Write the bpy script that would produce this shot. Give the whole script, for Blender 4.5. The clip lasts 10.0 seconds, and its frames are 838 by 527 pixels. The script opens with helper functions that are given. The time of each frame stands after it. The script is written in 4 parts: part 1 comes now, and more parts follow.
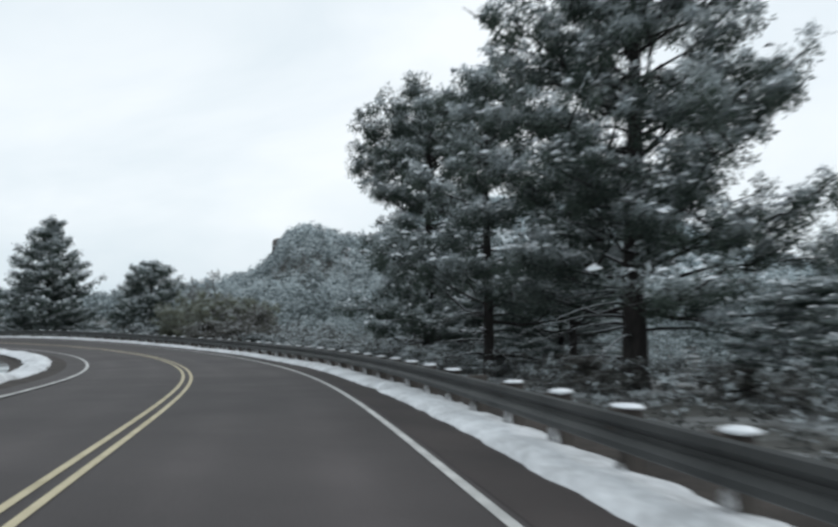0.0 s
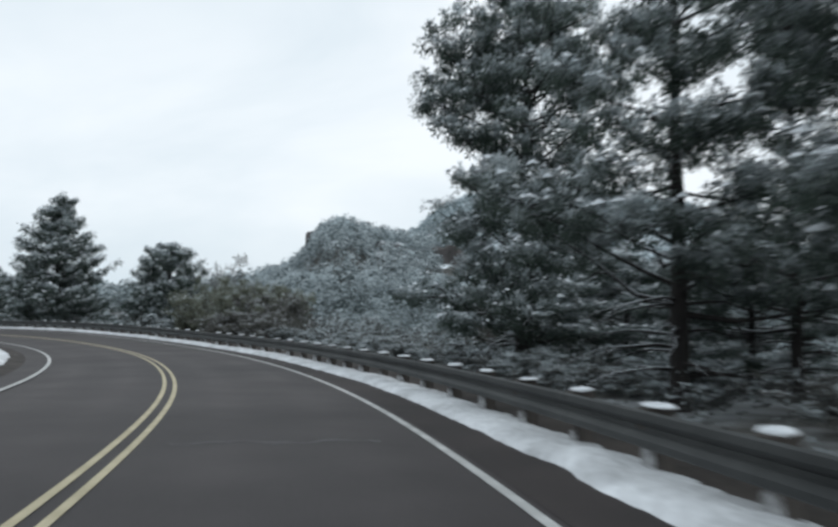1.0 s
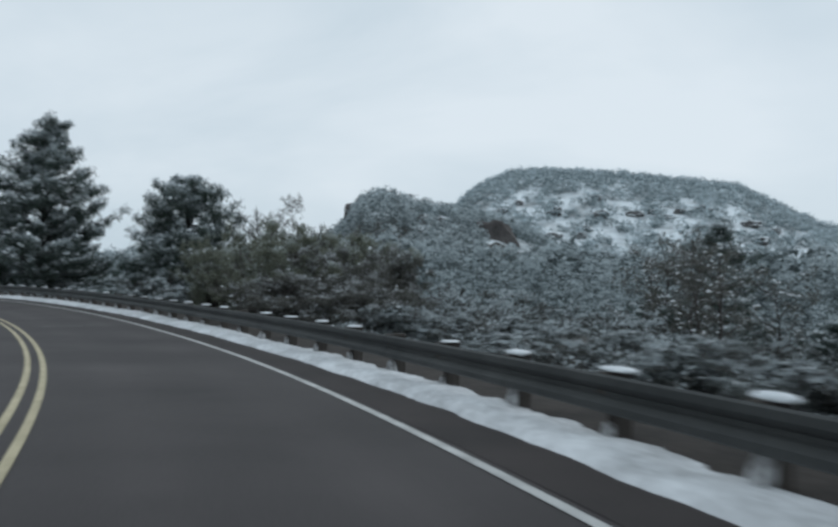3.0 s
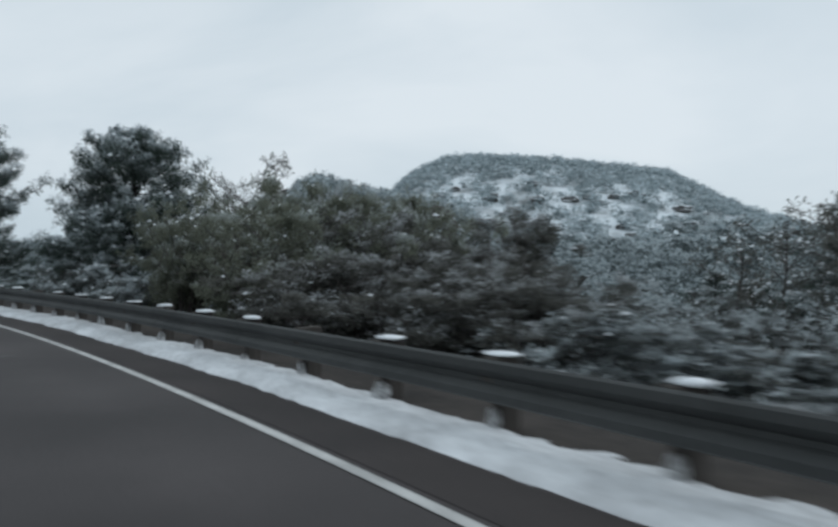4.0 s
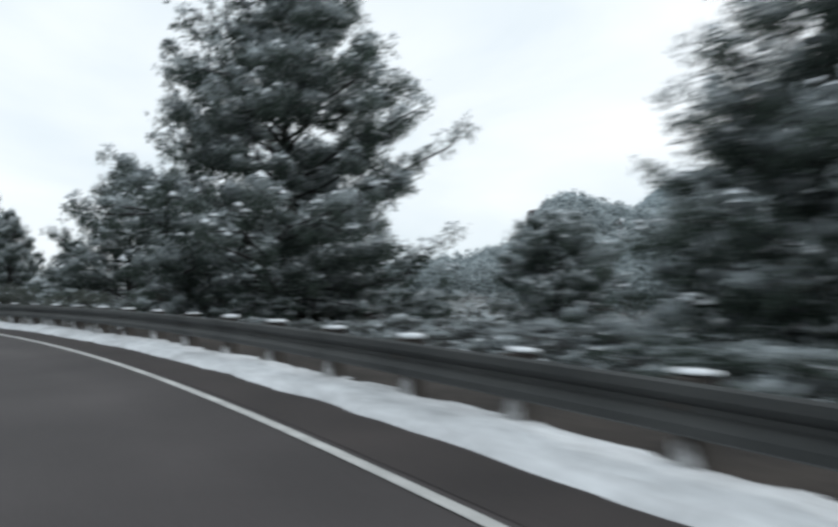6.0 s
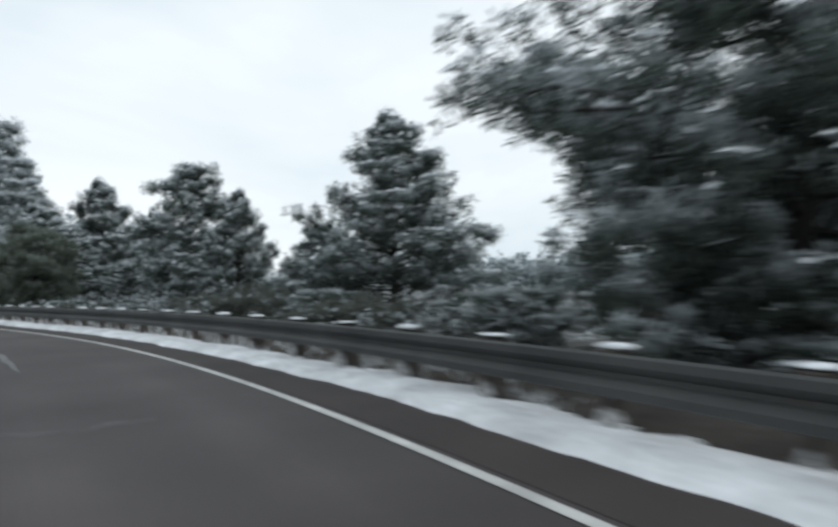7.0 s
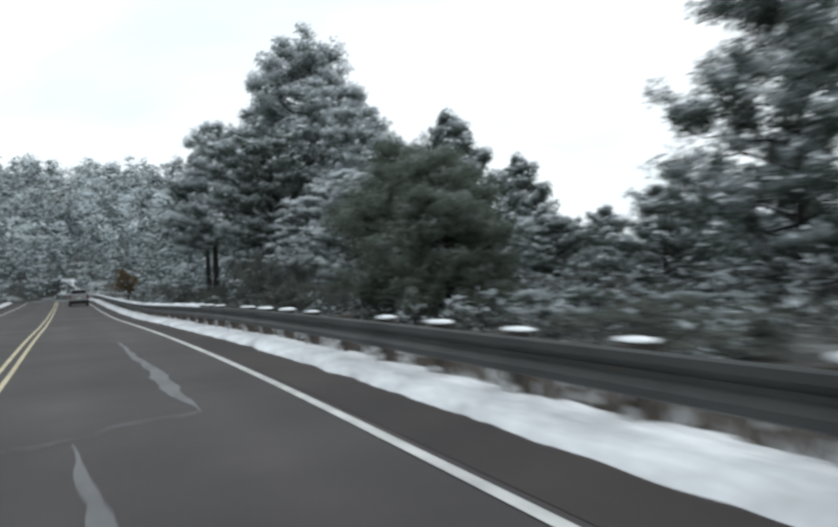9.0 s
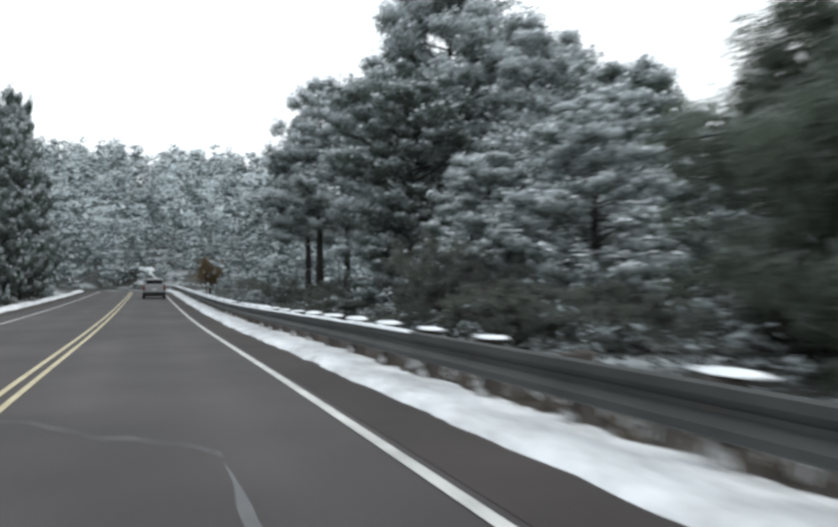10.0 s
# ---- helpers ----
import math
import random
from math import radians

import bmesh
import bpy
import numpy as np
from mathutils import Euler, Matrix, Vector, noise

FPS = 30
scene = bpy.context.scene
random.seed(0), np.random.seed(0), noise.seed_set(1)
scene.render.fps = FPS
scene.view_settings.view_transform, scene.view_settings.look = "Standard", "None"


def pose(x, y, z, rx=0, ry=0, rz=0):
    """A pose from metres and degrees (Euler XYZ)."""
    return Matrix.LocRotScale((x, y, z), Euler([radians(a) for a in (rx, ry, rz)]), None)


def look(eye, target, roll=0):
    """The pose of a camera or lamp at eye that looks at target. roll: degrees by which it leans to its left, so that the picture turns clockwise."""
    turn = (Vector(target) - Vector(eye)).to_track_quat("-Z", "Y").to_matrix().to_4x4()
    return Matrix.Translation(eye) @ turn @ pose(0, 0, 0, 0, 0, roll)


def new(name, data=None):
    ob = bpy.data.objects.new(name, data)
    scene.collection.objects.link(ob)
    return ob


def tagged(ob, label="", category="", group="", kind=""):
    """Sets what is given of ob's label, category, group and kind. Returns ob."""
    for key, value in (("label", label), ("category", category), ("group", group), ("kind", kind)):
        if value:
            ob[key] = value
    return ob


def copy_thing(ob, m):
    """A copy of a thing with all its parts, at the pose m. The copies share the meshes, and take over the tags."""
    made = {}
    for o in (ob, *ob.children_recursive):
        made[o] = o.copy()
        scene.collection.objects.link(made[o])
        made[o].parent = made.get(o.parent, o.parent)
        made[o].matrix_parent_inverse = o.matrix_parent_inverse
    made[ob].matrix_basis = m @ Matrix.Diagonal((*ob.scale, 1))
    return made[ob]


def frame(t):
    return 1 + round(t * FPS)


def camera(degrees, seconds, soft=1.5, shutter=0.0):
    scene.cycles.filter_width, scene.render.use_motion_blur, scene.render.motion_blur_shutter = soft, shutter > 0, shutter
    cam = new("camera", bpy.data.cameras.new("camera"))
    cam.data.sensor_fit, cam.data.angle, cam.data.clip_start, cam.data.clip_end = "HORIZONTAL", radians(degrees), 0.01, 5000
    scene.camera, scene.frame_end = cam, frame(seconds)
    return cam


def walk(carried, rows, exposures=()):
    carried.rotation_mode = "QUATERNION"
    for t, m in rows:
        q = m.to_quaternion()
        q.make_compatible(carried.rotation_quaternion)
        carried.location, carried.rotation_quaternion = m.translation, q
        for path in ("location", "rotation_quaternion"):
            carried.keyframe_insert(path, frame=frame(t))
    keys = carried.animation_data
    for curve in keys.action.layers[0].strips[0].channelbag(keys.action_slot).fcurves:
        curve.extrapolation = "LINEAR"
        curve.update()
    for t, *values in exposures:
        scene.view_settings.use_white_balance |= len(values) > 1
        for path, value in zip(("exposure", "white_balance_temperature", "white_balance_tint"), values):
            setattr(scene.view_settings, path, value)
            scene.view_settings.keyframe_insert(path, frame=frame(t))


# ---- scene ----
cam = camera(54.9, 10.0, soft=2.8, shutter=0.45)

# seconds, place, heading, tilt, lean
PATH = [
    (0.00, 0.37, 0.18, 3.76, 14.97, 2.40, -0.73),
    (0.50, -2.17, 5.35, 3.56, 15.92, 2.15, -0.56),
    (1.00, -4.73, 10.58, 3.34, 17.25, 2.09, -0.09),
    (1.50, -7.42, 15.81, 3.10, 19.01, 2.08, 0.06),
    (2.00, -10.42, 20.90, 2.87, 21.40, 2.27, 0.69),
    (2.20, -11.70, 22.89, 2.78, 22.30, 2.21, 0.69),
    (2.55, -14.04, 26.32, 2.63, 22.00, 1.60, 0.92),
    (2.90, -16.52, 29.67, 2.47, 20.20, 0.65, 1.15),
    (3.30, -19.42, 33.53, 2.30, 18.13, 0.02, 1.35),
    (3.50, -20.96, 35.45, 2.23, 17.03, 0.02, 1.30),
    (4.00, -25.14, 40.17, 2.11, 14.93, -0.40, 0.61),
    (4.50, -29.86, 44.79, 2.02, 10.91, -0.54, 0.32),
    (5.00, -35.07, 49.36, 1.89, 14.59, -0.70, -1.00),
    (5.50, -40.74, 53.85, 1.78, 23.42, 1.18, -0.26),
    (6.00, -46.94, 58.06, 1.66, 31.17, 1.08, 0.65),
    (6.20, -49.56, 59.63, 1.62, 33.78, 0.97, 0.75),
    (6.55, -54.32, 62.23, 1.55, 38.18, 0.88, 0.49),
    (6.90, -59.30, 64.60, 1.48, 42.58, 0.80, 0.22),
    (7.30, -65.20, 67.04, 1.41, 47.61, 0.71, -0.08),
    (7.50, -68.22, 68.16, 1.37, 50.06, 0.68, -0.32),
    (8.00, -75.99, 70.52, 1.25, 55.07, 0.04, -1.09),
    (8.50, -83.96, 72.21, 1.05, 59.20, -0.39, -2.11),
    (9.00, -92.02, 73.41, 0.81, 62.66, -0.55, -2.34),
    (9.50, -100.11, 74.33, 0.60, 65.24, -0.19, -1.26),
    (10.00, -108.19, 75.07, 0.42, 67.77, -0.24, 0.02),
]
walk(cam, [(t, pose(x, y, z, 90 + tilt, 0, yaw) @ pose(0, 0, 0, 0, 0, lean)) for t, x, y, z, yaw, tilt, lean in PATH],
     exposures=[(0.0, 0.0, 6300, 10), (1.5, -0.04, 6200, 10), (2.2, -0.06, 6150, 10), (3.3, -0.42, 5950, 7), (4.0, -0.38, 6050, 8), (4.5, -0.05, 6300, 10), (5.0, 0.18, 6350, 10), (5.5, 0.10, 6300, 10), (7.5, 0.04, 6300, 10), (8.5, 0.08, 6320, 10), (9.0, 0.30, 6380, 10), (10.0, 0.55, 6480, 11)])

# ---------------------------------------------------------------- light
world = bpy.data.worlds.new("overcast_sky")
scene.world = world
world.use_nodes = True
wn, wl = world.node_tree.nodes, world.node_tree.links
wn.clear()
w_out = wn.new("ShaderNodeOutputWorld")
w_sky = wn.new("ShaderNodeTexSky")
w_sky.sky_type, w_sky.sun_disc = "NISHITA", False
w_sky.sun_elevation, w_sky.sun_rotation = radians(38), radians(60)
w_blue = wn.new("ShaderNodeBackground")
w_blue.inputs["Strength"].default_value = 0.07
wl.new(w_sky.outputs["Color"], w_blue.inputs["Color"])
w_co = wn.new("ShaderNodeTexCoord")
w_map = wn.new("ShaderNodeMapping")
w_map.inputs["Scale"].default_value = (1.0, 1.0, 2.6)
wl.new(w_co.outputs["Generated"], w_map.inputs["Vector"])
w_noise = wn.new("ShaderNodeTexNoise")
w_noise.inputs["Scale"].default_value, w_noise.inputs["Detail"].default_value = 1.7, 5.0
w_noise.inputs["Roughness"].default_value, w_noise.inputs["Distortion"].default_value = 0.5, 0.4
wl.new(w_map.outputs["Vector"], w_noise.inputs["Vector"])
w_ramp = wn.new("ShaderNodeValToRGB")
w_ramp.color_ramp.elements[0].position, w_ramp.color_ramp.elements[0].color = 0.35, (0.69, 0.775, 0.815, 1)
w_ramp.color_ramp.elements[1].position, w_ramp.color_ramp.elements[1].color = 0.67, (0.95, 0.985, 0.99, 1)
wl.new(w_noise.outputs["Fac"], w_ramp.inputs["Fac"])
w_cloud = wn.new("ShaderNodeBackground")
w_cloud.inputs["Strength"].default_value = 1.09
wl.new(w_ramp.outputs["Color"], w_cloud.inputs["Color"])
w_mix = wn.new("ShaderNodeMixShader")
w_mix.inputs["Fac"].default_value = 0.93
wl.new(w_blue.outputs[0], w_mix.inputs[1])
wl.new(w_cloud.outputs[0], w_mix.inputs[2])
wl.new(w_mix.outputs[0], w_out.inputs["Surface"])

sun = new("sun", bpy.data.lights.new("sun", "SUN"))
sun.data.energy, sun.data.angle, sun.data.color = 0.5, radians(25), (1.0, 0.97, 0.93)
sun.matrix_world = look((0, 0, 80), (0 - 55, -60, 0))


# ---------------------------------------------------------------- materials
def material(name, dark, light, scale, rough=0.85, metal=0.0, bump=0.0, fine=None, spec=0.3, snow=None, snow_colour=(0.72, 0.77, 0.80),
             per_island=0.0, detail=6.0, stretch=(1, 1, 1), frosted_tops=False, thin=0.0, tracks=0.0, upper=False):
    """Two colours mixed by noise at two scales; snow: (where it starts, width, noise scale, share), on up-facing faces or on the tops of leaf clumps; thin: share of light that leaves let through; tracks: wear in the wheel paths; upper: snow on upper sides alone."""
    m = bpy.data.materials.new(name)
    m.use_nodes = True
    n, l = m.node_tree.nodes, m.node_tree.links
    b = n["Principled BSDF"]
    b.inputs["Roughness"].default_value, b.inputs["Metallic"].default_value = rough, metal
    b.inputs["Specular IOR Level"].default_value = spec
    co = n.new("ShaderNodeTexCoord")
    mp = n.new("ShaderNodeMapping")
    mp.inputs["Scale"].default_value = stretch
    l.new(co.outputs["Object"], mp.inputs["Vector"])
    a = n.new("ShaderNodeTexNoise")
    a.inputs["Scale"].default_value, a.inputs["Detail"].default_value = scale, detail
    l.new(mp.outputs["Vector"], a.inputs["Vector"])
    f = n.new("ShaderNodeTexNoise")
    f.inputs["Scale"].default_value, f.inputs["Detail"].default_value = fine or scale * 14, 3.0
    l.new(mp.outputs["Vector"], f.inputs["Vector"])
    s = n.new("ShaderNodeMath")
    s.operation = "MULTIPLY_ADD"
    l.new(f.outputs["Fac"], s.inputs[0])
    s.inputs[1].default_value = 0.6
    l.new(a.outputs["Fac"], s.inputs[2])
    value = s.outputs[0]
    if per_island:
        g = n.new("ShaderNodeNewGeometry")
        t = n.new("ShaderNodeMath")
        t.operation = "MULTIPLY_ADD"
        l.new(g.outputs["Random Per Island"], t.inputs[0])
        t.inputs[1].default_value = per_island
        l.new(value, t.inputs[2])
        value = t.outputs[0]
    r = n.new("ShaderNodeMapRange")
    r.inputs["From Min"].default_value, r.inputs["From Max"].default_value = 0.55, 1.05 + per_island
    l.new(value, r.inputs["Value"])
    c = n.new("ShaderNodeMix")
    c.data_type = "RGBA"
    l.new(r.outputs["Result"], c.inputs["Factor"])
    c.inputs[6].default_value, c.inputs[7].default_value = (*dark, 1), (*light, 1)
    colour = c.outputs[2]
    if tracks:
        tr = n.new("ShaderNodeAttribute")
        tr.attribute_name = "track"
        tm = n.new("ShaderNodeMath")
        tm.operation = "MULTIPLY"
        l.new(tr.outputs["Fac"], tm.inputs[0])
        l.new(a.outputs["Fac"], tm.inputs[1])
        tb = n.new("ShaderNodeMath")
        tb.operation = "MULTIPLY_ADD"
        l.new(tm.outputs[0], tb.inputs[0])
        tb.inputs[1].default_value, tb.inputs[2].default_value = tracks * 2, 1.0
        ts = n.new("ShaderNodeVectorMath")
        ts.operation = "SCALE"
        l.new(colour, ts.inputs[0])
        l.new(tb.outputs[0], ts.inputs["Scale"])
        colour = ts.outputs[0]
    if snow:
        start, width, sscale, share = snow
        if frosted_tops:
            up = n.new("ShaderNodeAttribute")
            up.attribute_name = "frost"
            top = up.outputs["Fac"]
        else:
            g = n.new("ShaderNodeNewGeometry")
            x = n.new("ShaderNodeSeparateXYZ")
            l.new(g.outputs["Normal"], x.inputs[0])
            up = n.new("ShaderNodeMath")
            up.operation = "MAXIMUM" if upper else "ABSOLUTE"
            up.inputs[1].default_value = 0.0
            l.new(x.outputs["Z"], up.inputs[0])
            top = up.outputs[0]
        sn = n.new("ShaderNodeTexNoise")
        sn.inputs["Scale"].default_value, sn.inputs["Detail"].default_value = sscale, 5.0
        l.new(co.outputs["Object"], sn.inputs["Vector"])
        ad = n.new("ShaderNodeMath")
        ad.operation = "MULTIPLY_ADD"
        l.new(sn.outputs["Fac"], ad.inputs[0])
        ad.inputs[1].default_value = share
        l.new(top, ad.inputs[2])
        sr = n.new("ShaderNodeMapRange")
        sr.inputs["From Min"].default_value, sr.inputs["From Max"].default_value = start, start + width
        l.new(ad.outputs[0], sr.inputs["Value"])
        k = n.new("ShaderNodeMix")
        k.data_type = "RGBA"
        l.new(sr.outputs["Result"], k.inputs["Factor"])
        l.new(colour, k.inputs[6])
        k.inputs[7].default_value = (*snow_colour, 1)
        colour = k.outputs[2]
    l.new(colour, b.inputs["Base Color"])
    if thin:
        tl = n.new("ShaderNodeBsdfTranslucent")
        l.new(colour, tl.inputs["Color"])
        mx = n.new("ShaderNodeMixShader")
        mx.inputs["Fac"].default_value = thin
        l.new(b.outputs[0], mx.inputs[1])
        l.new(tl.outputs[0], mx.inputs[2])
        l.new(mx.outputs[0], n["Material Output"].inputs["Surface"])
    if bump:
        bp = n.new("ShaderNodeBump")
        bp.inputs["Strength"].default_value, bp.inputs["Distance"].default_value = bump, 0.02
        l.new(value, bp.inputs["Height"])
        l.new(bp.outputs["Normal"], b.inputs["Normal"])
    return m


M_ASPHALT = material("asphalt", (0.029, 0.0245, 0.0245), (0.061, 0.0525, 0.0525), 0.35, rough=0.75, bump=0.35, fine=45, spec=0.35, tracks=0.28)
M_SHOULDER = material("shoulder_asphalt", (0.027, 0.023, 0.0225), (0.052, 0.043, 0.041), 0.6, rough=0.85, bump=0.4, fine=40)
M_SEAM = material("pale_seam", (0.085, 0.085, 0.087), (0.15, 0.153, 0.157), 1.4, rough=0.6, fine=20)
M_WHITE = material("white_road_paint", (0.32, 0.32, 0.31), (0.64, 0.64, 0.62), 2.5, rough=0.6, fine=30)
M_YELLOW = material("yellow_road_paint", (0.36, 0.31, 0.19), (0.58, 0.51, 0.34), 2.5, rough=0.6, fine=30)
M_SNOW = material("snow", (0.62, 0.66, 0.69), (0.86, 0.88, 0.90), 1.6, rough=0.7, bump=0.5, fine=12, spec=0.2)
M_DIRTY_SNOW = material("ploughed_snow", (0.42, 0.43, 0.44), (0.82, 0.84, 0.86), 1.1, rough=0.75, bump=0.6, fine=9, spec=0.2)
M_PLASTERED = material("snow_on_weathered_timber", (0.10, 0.095, 0.09), (0.62, 0.63, 0.64), 7.0, rough=0.8, bump=0.6, fine=22, spec=0.2)
M_GROUND = material("forest_floor", (0.040, 0.040, 0.037), (0.11, 0.11, 0.103), 0.35, rough=0.95, bump=0.6, fine=4,
                    snow=(1.25, 0.14, 0.22, 0.55), snow_colour=(0.58, 0.62, 0.64))
M_SNOWFIELD = material("snowy_mountain_ground", (0.16, 0.17, 0.17), (0.34, 0.36, 0.37), 0.03, rough=0.95, fine=0.5,
                      snow=(1.06, 0.16, 0.03, 0.55), snow_colour=(0.80, 0.85, 0.88))
M_VERGE = material("verge_soil", (0.022, 0.019, 0.017), (0.065, 0.055, 0.048), 0.9, rough=0.95, bump=0.7, fine=7,
                   snow=(1.41, 0.09, 0.7, 0.55), snow_colour=(0.70, 0.73, 0.75))
M_STEEL = material("galvanised_steel", (0.030, 0.033, 0.033), (0.066, 0.069, 0.068), 0.8, rough=0.62, metal=0.25, fine=18, spec=0.4)
M_POST = material("weathered_post_timber", (0.036, 0.032, 0.029), (0.10, 0.088, 0.078), 3.0, rough=0.9, bump=0.6, fine=30, stretch=(1, 1, 0.15))
M_BARK = material("pine_bark", (0.014, 0.013, 0.0125), (0.043, 0.038, 0.036), 3.0, rough=0.95, bump=0.9, fine=16, stretch=(1, 1, 0.25),
                  snow=(0.93, 0.22, 1.6, 0.5), snow_colour=(0.70, 0.74, 0.77), upper=True)
M_TWIG = material("grey_twigs", (0.040, 0.034, 0.032), (0.11, 0.095, 0.09), 2.0, rough=0.9)
M_NEEDLE = material("pine_needles", (0.033, 0.049, 0.040), (0.108, 0.138, 0.116), 0.5, rough=0.7, per_island=0.5, fine=5,
                    snow=(0.54, 0.55, 0.5, 0.5), snow_colour=(0.54, 0.59, 0.61), frosted_tops=True, thin=0.4)
M_NEEDLE_SNOWY = material("snow_laden_needles", (0.054, 0.072, 0.064), (0.16, 0.190, 0.174), 0.5, rough=0.7, per_island=0.5, fine=5,
                          snow=(0.36, 0.55, 0.5, 0.5), snow_colour=(0.64, 0.69, 0.71), frosted_tops=True, thin=0.4)
M_NEEDLE_DARK = material("juniper_foliage", (0.068, 0.086, 0.068), (0.180, 0.212, 0.168), 0.5, rough=0.75, per_island=0.5, fine=5,
                         snow=(0.80, 0.6, 0.5, 0.5), snow_colour=(0.42, 0.46, 0.45), frosted_tops=True, thin=0.4)
M_OLIVE = material("grey_olive_leaves", (0.090, 0.102, 0.090), (0.205, 0.225, 0.200), 0.5, rough=0.8, per_island=0.5, fine=5, thin=0.4)
M_SCRUB = material("olive_green_scrub", (0.125, 0.135, 0.102), (0.28, 0.295, 0.235), 0.5, rough=0.8, per_island=0.5, fine=5,
                   snow=(0.80, 0.6, 0.5, 0.5), snow_colour=(0.48, 0.52, 0.51), frosted_tops=True, thin=0.5)
M_OAK = material("oak_brush_leaves", (0.070, 0.070, 0.062), (0.205, 0.204, 0.184), 0.5, rough=0.85, per_island=0.6, fine=5,
                 snow=(0.72, 0.55, 0.6, 0.5), snow_colour=(0.46, 0.48, 0.49), frosted_tops=True, thin=0.4)
M_FROST = material("frosted_brush_leaves", (0.078, 0.088, 0.084), (0.22, 0.235, 0.228), 0.5, rough=0.85, per_island=0.6, fine=5,
                   snow=(0.56, 0.5, 0.6, 0.5), snow_colour=(0.55, 0.60, 0.62), frosted_tops=True, thin=0.4)
M_BRUSH = material("low_frosted_brush", (0.040, 0.042, 0.040), (0.145, 0.150, 0.142), 0.4, rough=0.9, per_island=0.6, fine=4,
                   snow=(0.72, 0.55, 0.4, 0.5), snow_colour=(0.50, 0.55, 0.57), frosted_tops=True, thin=0.4)
M_GRASS = material("frosted_dry_grass", (0.075, 0.063, 0.048), (0.19, 0.165, 0.13), 1.5, rough=0.85, fine=8,
                   snow=(0.62, 0.3, 1.0, 0.5), snow_colour=(0.66, 0.68, 0.69), frosted_tops=True, thin=0.4)
M_RUST = material("rusty_autumn_leaves", (0.095, 0.066, 0.032), (0.22, 0.155, 0.075), 0.8, rough=0.8, per_island=0.5, thin=0.4)
M_FOREST = material("snowy_pine_forest", (0.060, 0.078, 0.079), (0.155, 0.188, 0.190), 0.08, rough=0.85, per_island=0.4, fine=0.6,
                    snow=(0.46, 0.60, 0.15, 0.5), snow_colour=(0.64, 0.70, 0.72), frosted_tops=True, thin=0.4)
M_VALLEY = material("grey_valley_forest", (0.064, 0.080, 0.080), (0.150, 0.180, 0.182), 0.08, rough=0.85, per_island=0.4, fine=0.6,
                    snow=(0.50, 0.70, 0.15, 0.5), snow_colour=(0.50, 0.56, 0.58), frosted_tops=True, thin=0.4)
# paler and bluer than the nearer woods: distance haze put into the colour
M_FAR = material("hazy_frosted_mountain_forest", (0.125, 0.158, 0.163), (0.29, 0.345, 0.355), 0.02, rough=0.9, per_island=0.3, fine=0.3,
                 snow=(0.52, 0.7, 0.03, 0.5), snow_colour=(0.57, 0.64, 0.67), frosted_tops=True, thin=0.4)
M_CLIFF = material("bare_cliff_rock", (0.055, 0.050, 0.049), (0.15, 0.137, 0.132), 0.12, rough=0.95, bump=0.8, fine=0.9)
M_SNOWROCK = material("snow_topped_rock", (0.05, 0.048, 0.048), (0.13, 0.122, 0.118), 0.6, rough=0.95, bump=0.8, fine=5,
                      snow=(0.42, 0.22, 0.25, 0.5), snow_colour=(0.78, 0.82, 0.84), upper=True)
M_CARPAINT = material("silver_grey_car_paint", (0.22, 0.23, 0.235), (0.30, 0.31, 0.315), 1.5, rough=0.35, spec=0.5)
M_GLASS = material("dark_tinted_glass", (0.008, 0.009, 0.010), (0.014, 0.016, 0.017), 1.0, rough=0.08, spec=0.6)
M_RUBBER = material("black_rubber", (0.012, 0.012, 0.012), (0.03, 0.03, 0.03), 8.0, rough=0.8)
M_CHROME = material("dull_rim_metal", (0.30, 0.30, 0.31), (0.42, 0.42, 0.43), 6.0, rough=0.4, metal=0.7)
M_TAIL = material("red_tail_lamp", (0.11, 0.012, 0.010), (0.17, 0.02, 0.016), 8.0, rough=0.2, spec=0.5)
M_PLATE = material("pale_plate", (0.50, 0.50, 0.48), (0.62, 0.62, 0.60), 8.0, rough=0.5)


# ---------------------------------------------------------------- the road's line
def spline(x, xs, ys):
    """Natural cubic through the knots."""
    xs, ys, x = np.asarray(xs, float), np.asarray(ys, float), np.asarray(x, float)
    n, h = len(xs), np.diff(xs)
    a, b = np.zeros((n, n)), np.zeros(n)
    a[0, 0] = a[-1, -1] = 1
    for i in range(1, n - 1):
        a[i, i - 1:i + 2] = h[i - 1], 2 * (h[i - 1] + h[i]), h[i]
        b[i] = 6 * ((ys[i + 1] - ys[i]) / h[i] - (ys[i] - ys[i - 1]) / h[i - 1])
    k = np.linalg.solve(a, b)
    j = np.clip(np.searchsorted(xs, x) - 1, 0, n - 2)
    d, hh = x - xs[j], h[j]
    c = (ys[j + 1] - ys[j]) / hh - hh * (2 * k[j] + k[j + 1]) / 6
    return ys[j] + d * (c + d * (k[j] / 2 + d * (k[j + 1] - k[j]) / (6 * hh)))


HEADING = [30, 30, 29.8, 29.4, 29, 28.8, 26.4, 25.4, 25.6, 27.4, 30.6, 34.7, 38.6, 42.8, 46.9, 49.8, 52.7, 56.5, 60.3, 64.3, 68.5, 72.8, 77.1,
           81.0, 83.5, 84.8, 86.1, 86.9, 86.9, 86.7, 86.5, 86.4, 86.4, 86.4, 86.4, 86.4, 86.4, 86.4, 86.5, 86.7, 87.3, 88.5, 90.5, 93, 96]
U0, U1 = -45.0, 250.0
US = np.arange(U0, U1 + 0.01, 0.5)
HEAD = np.radians(spline(US, -45 + 7.0 * np.arange(len(HEADING)), HEADING))
_mid = (HEAD[1:] + HEAD[:-1]) / 2
RX = np.concatenate([[0], np.cumsum(-np.sin(_mid) * 0.5)])
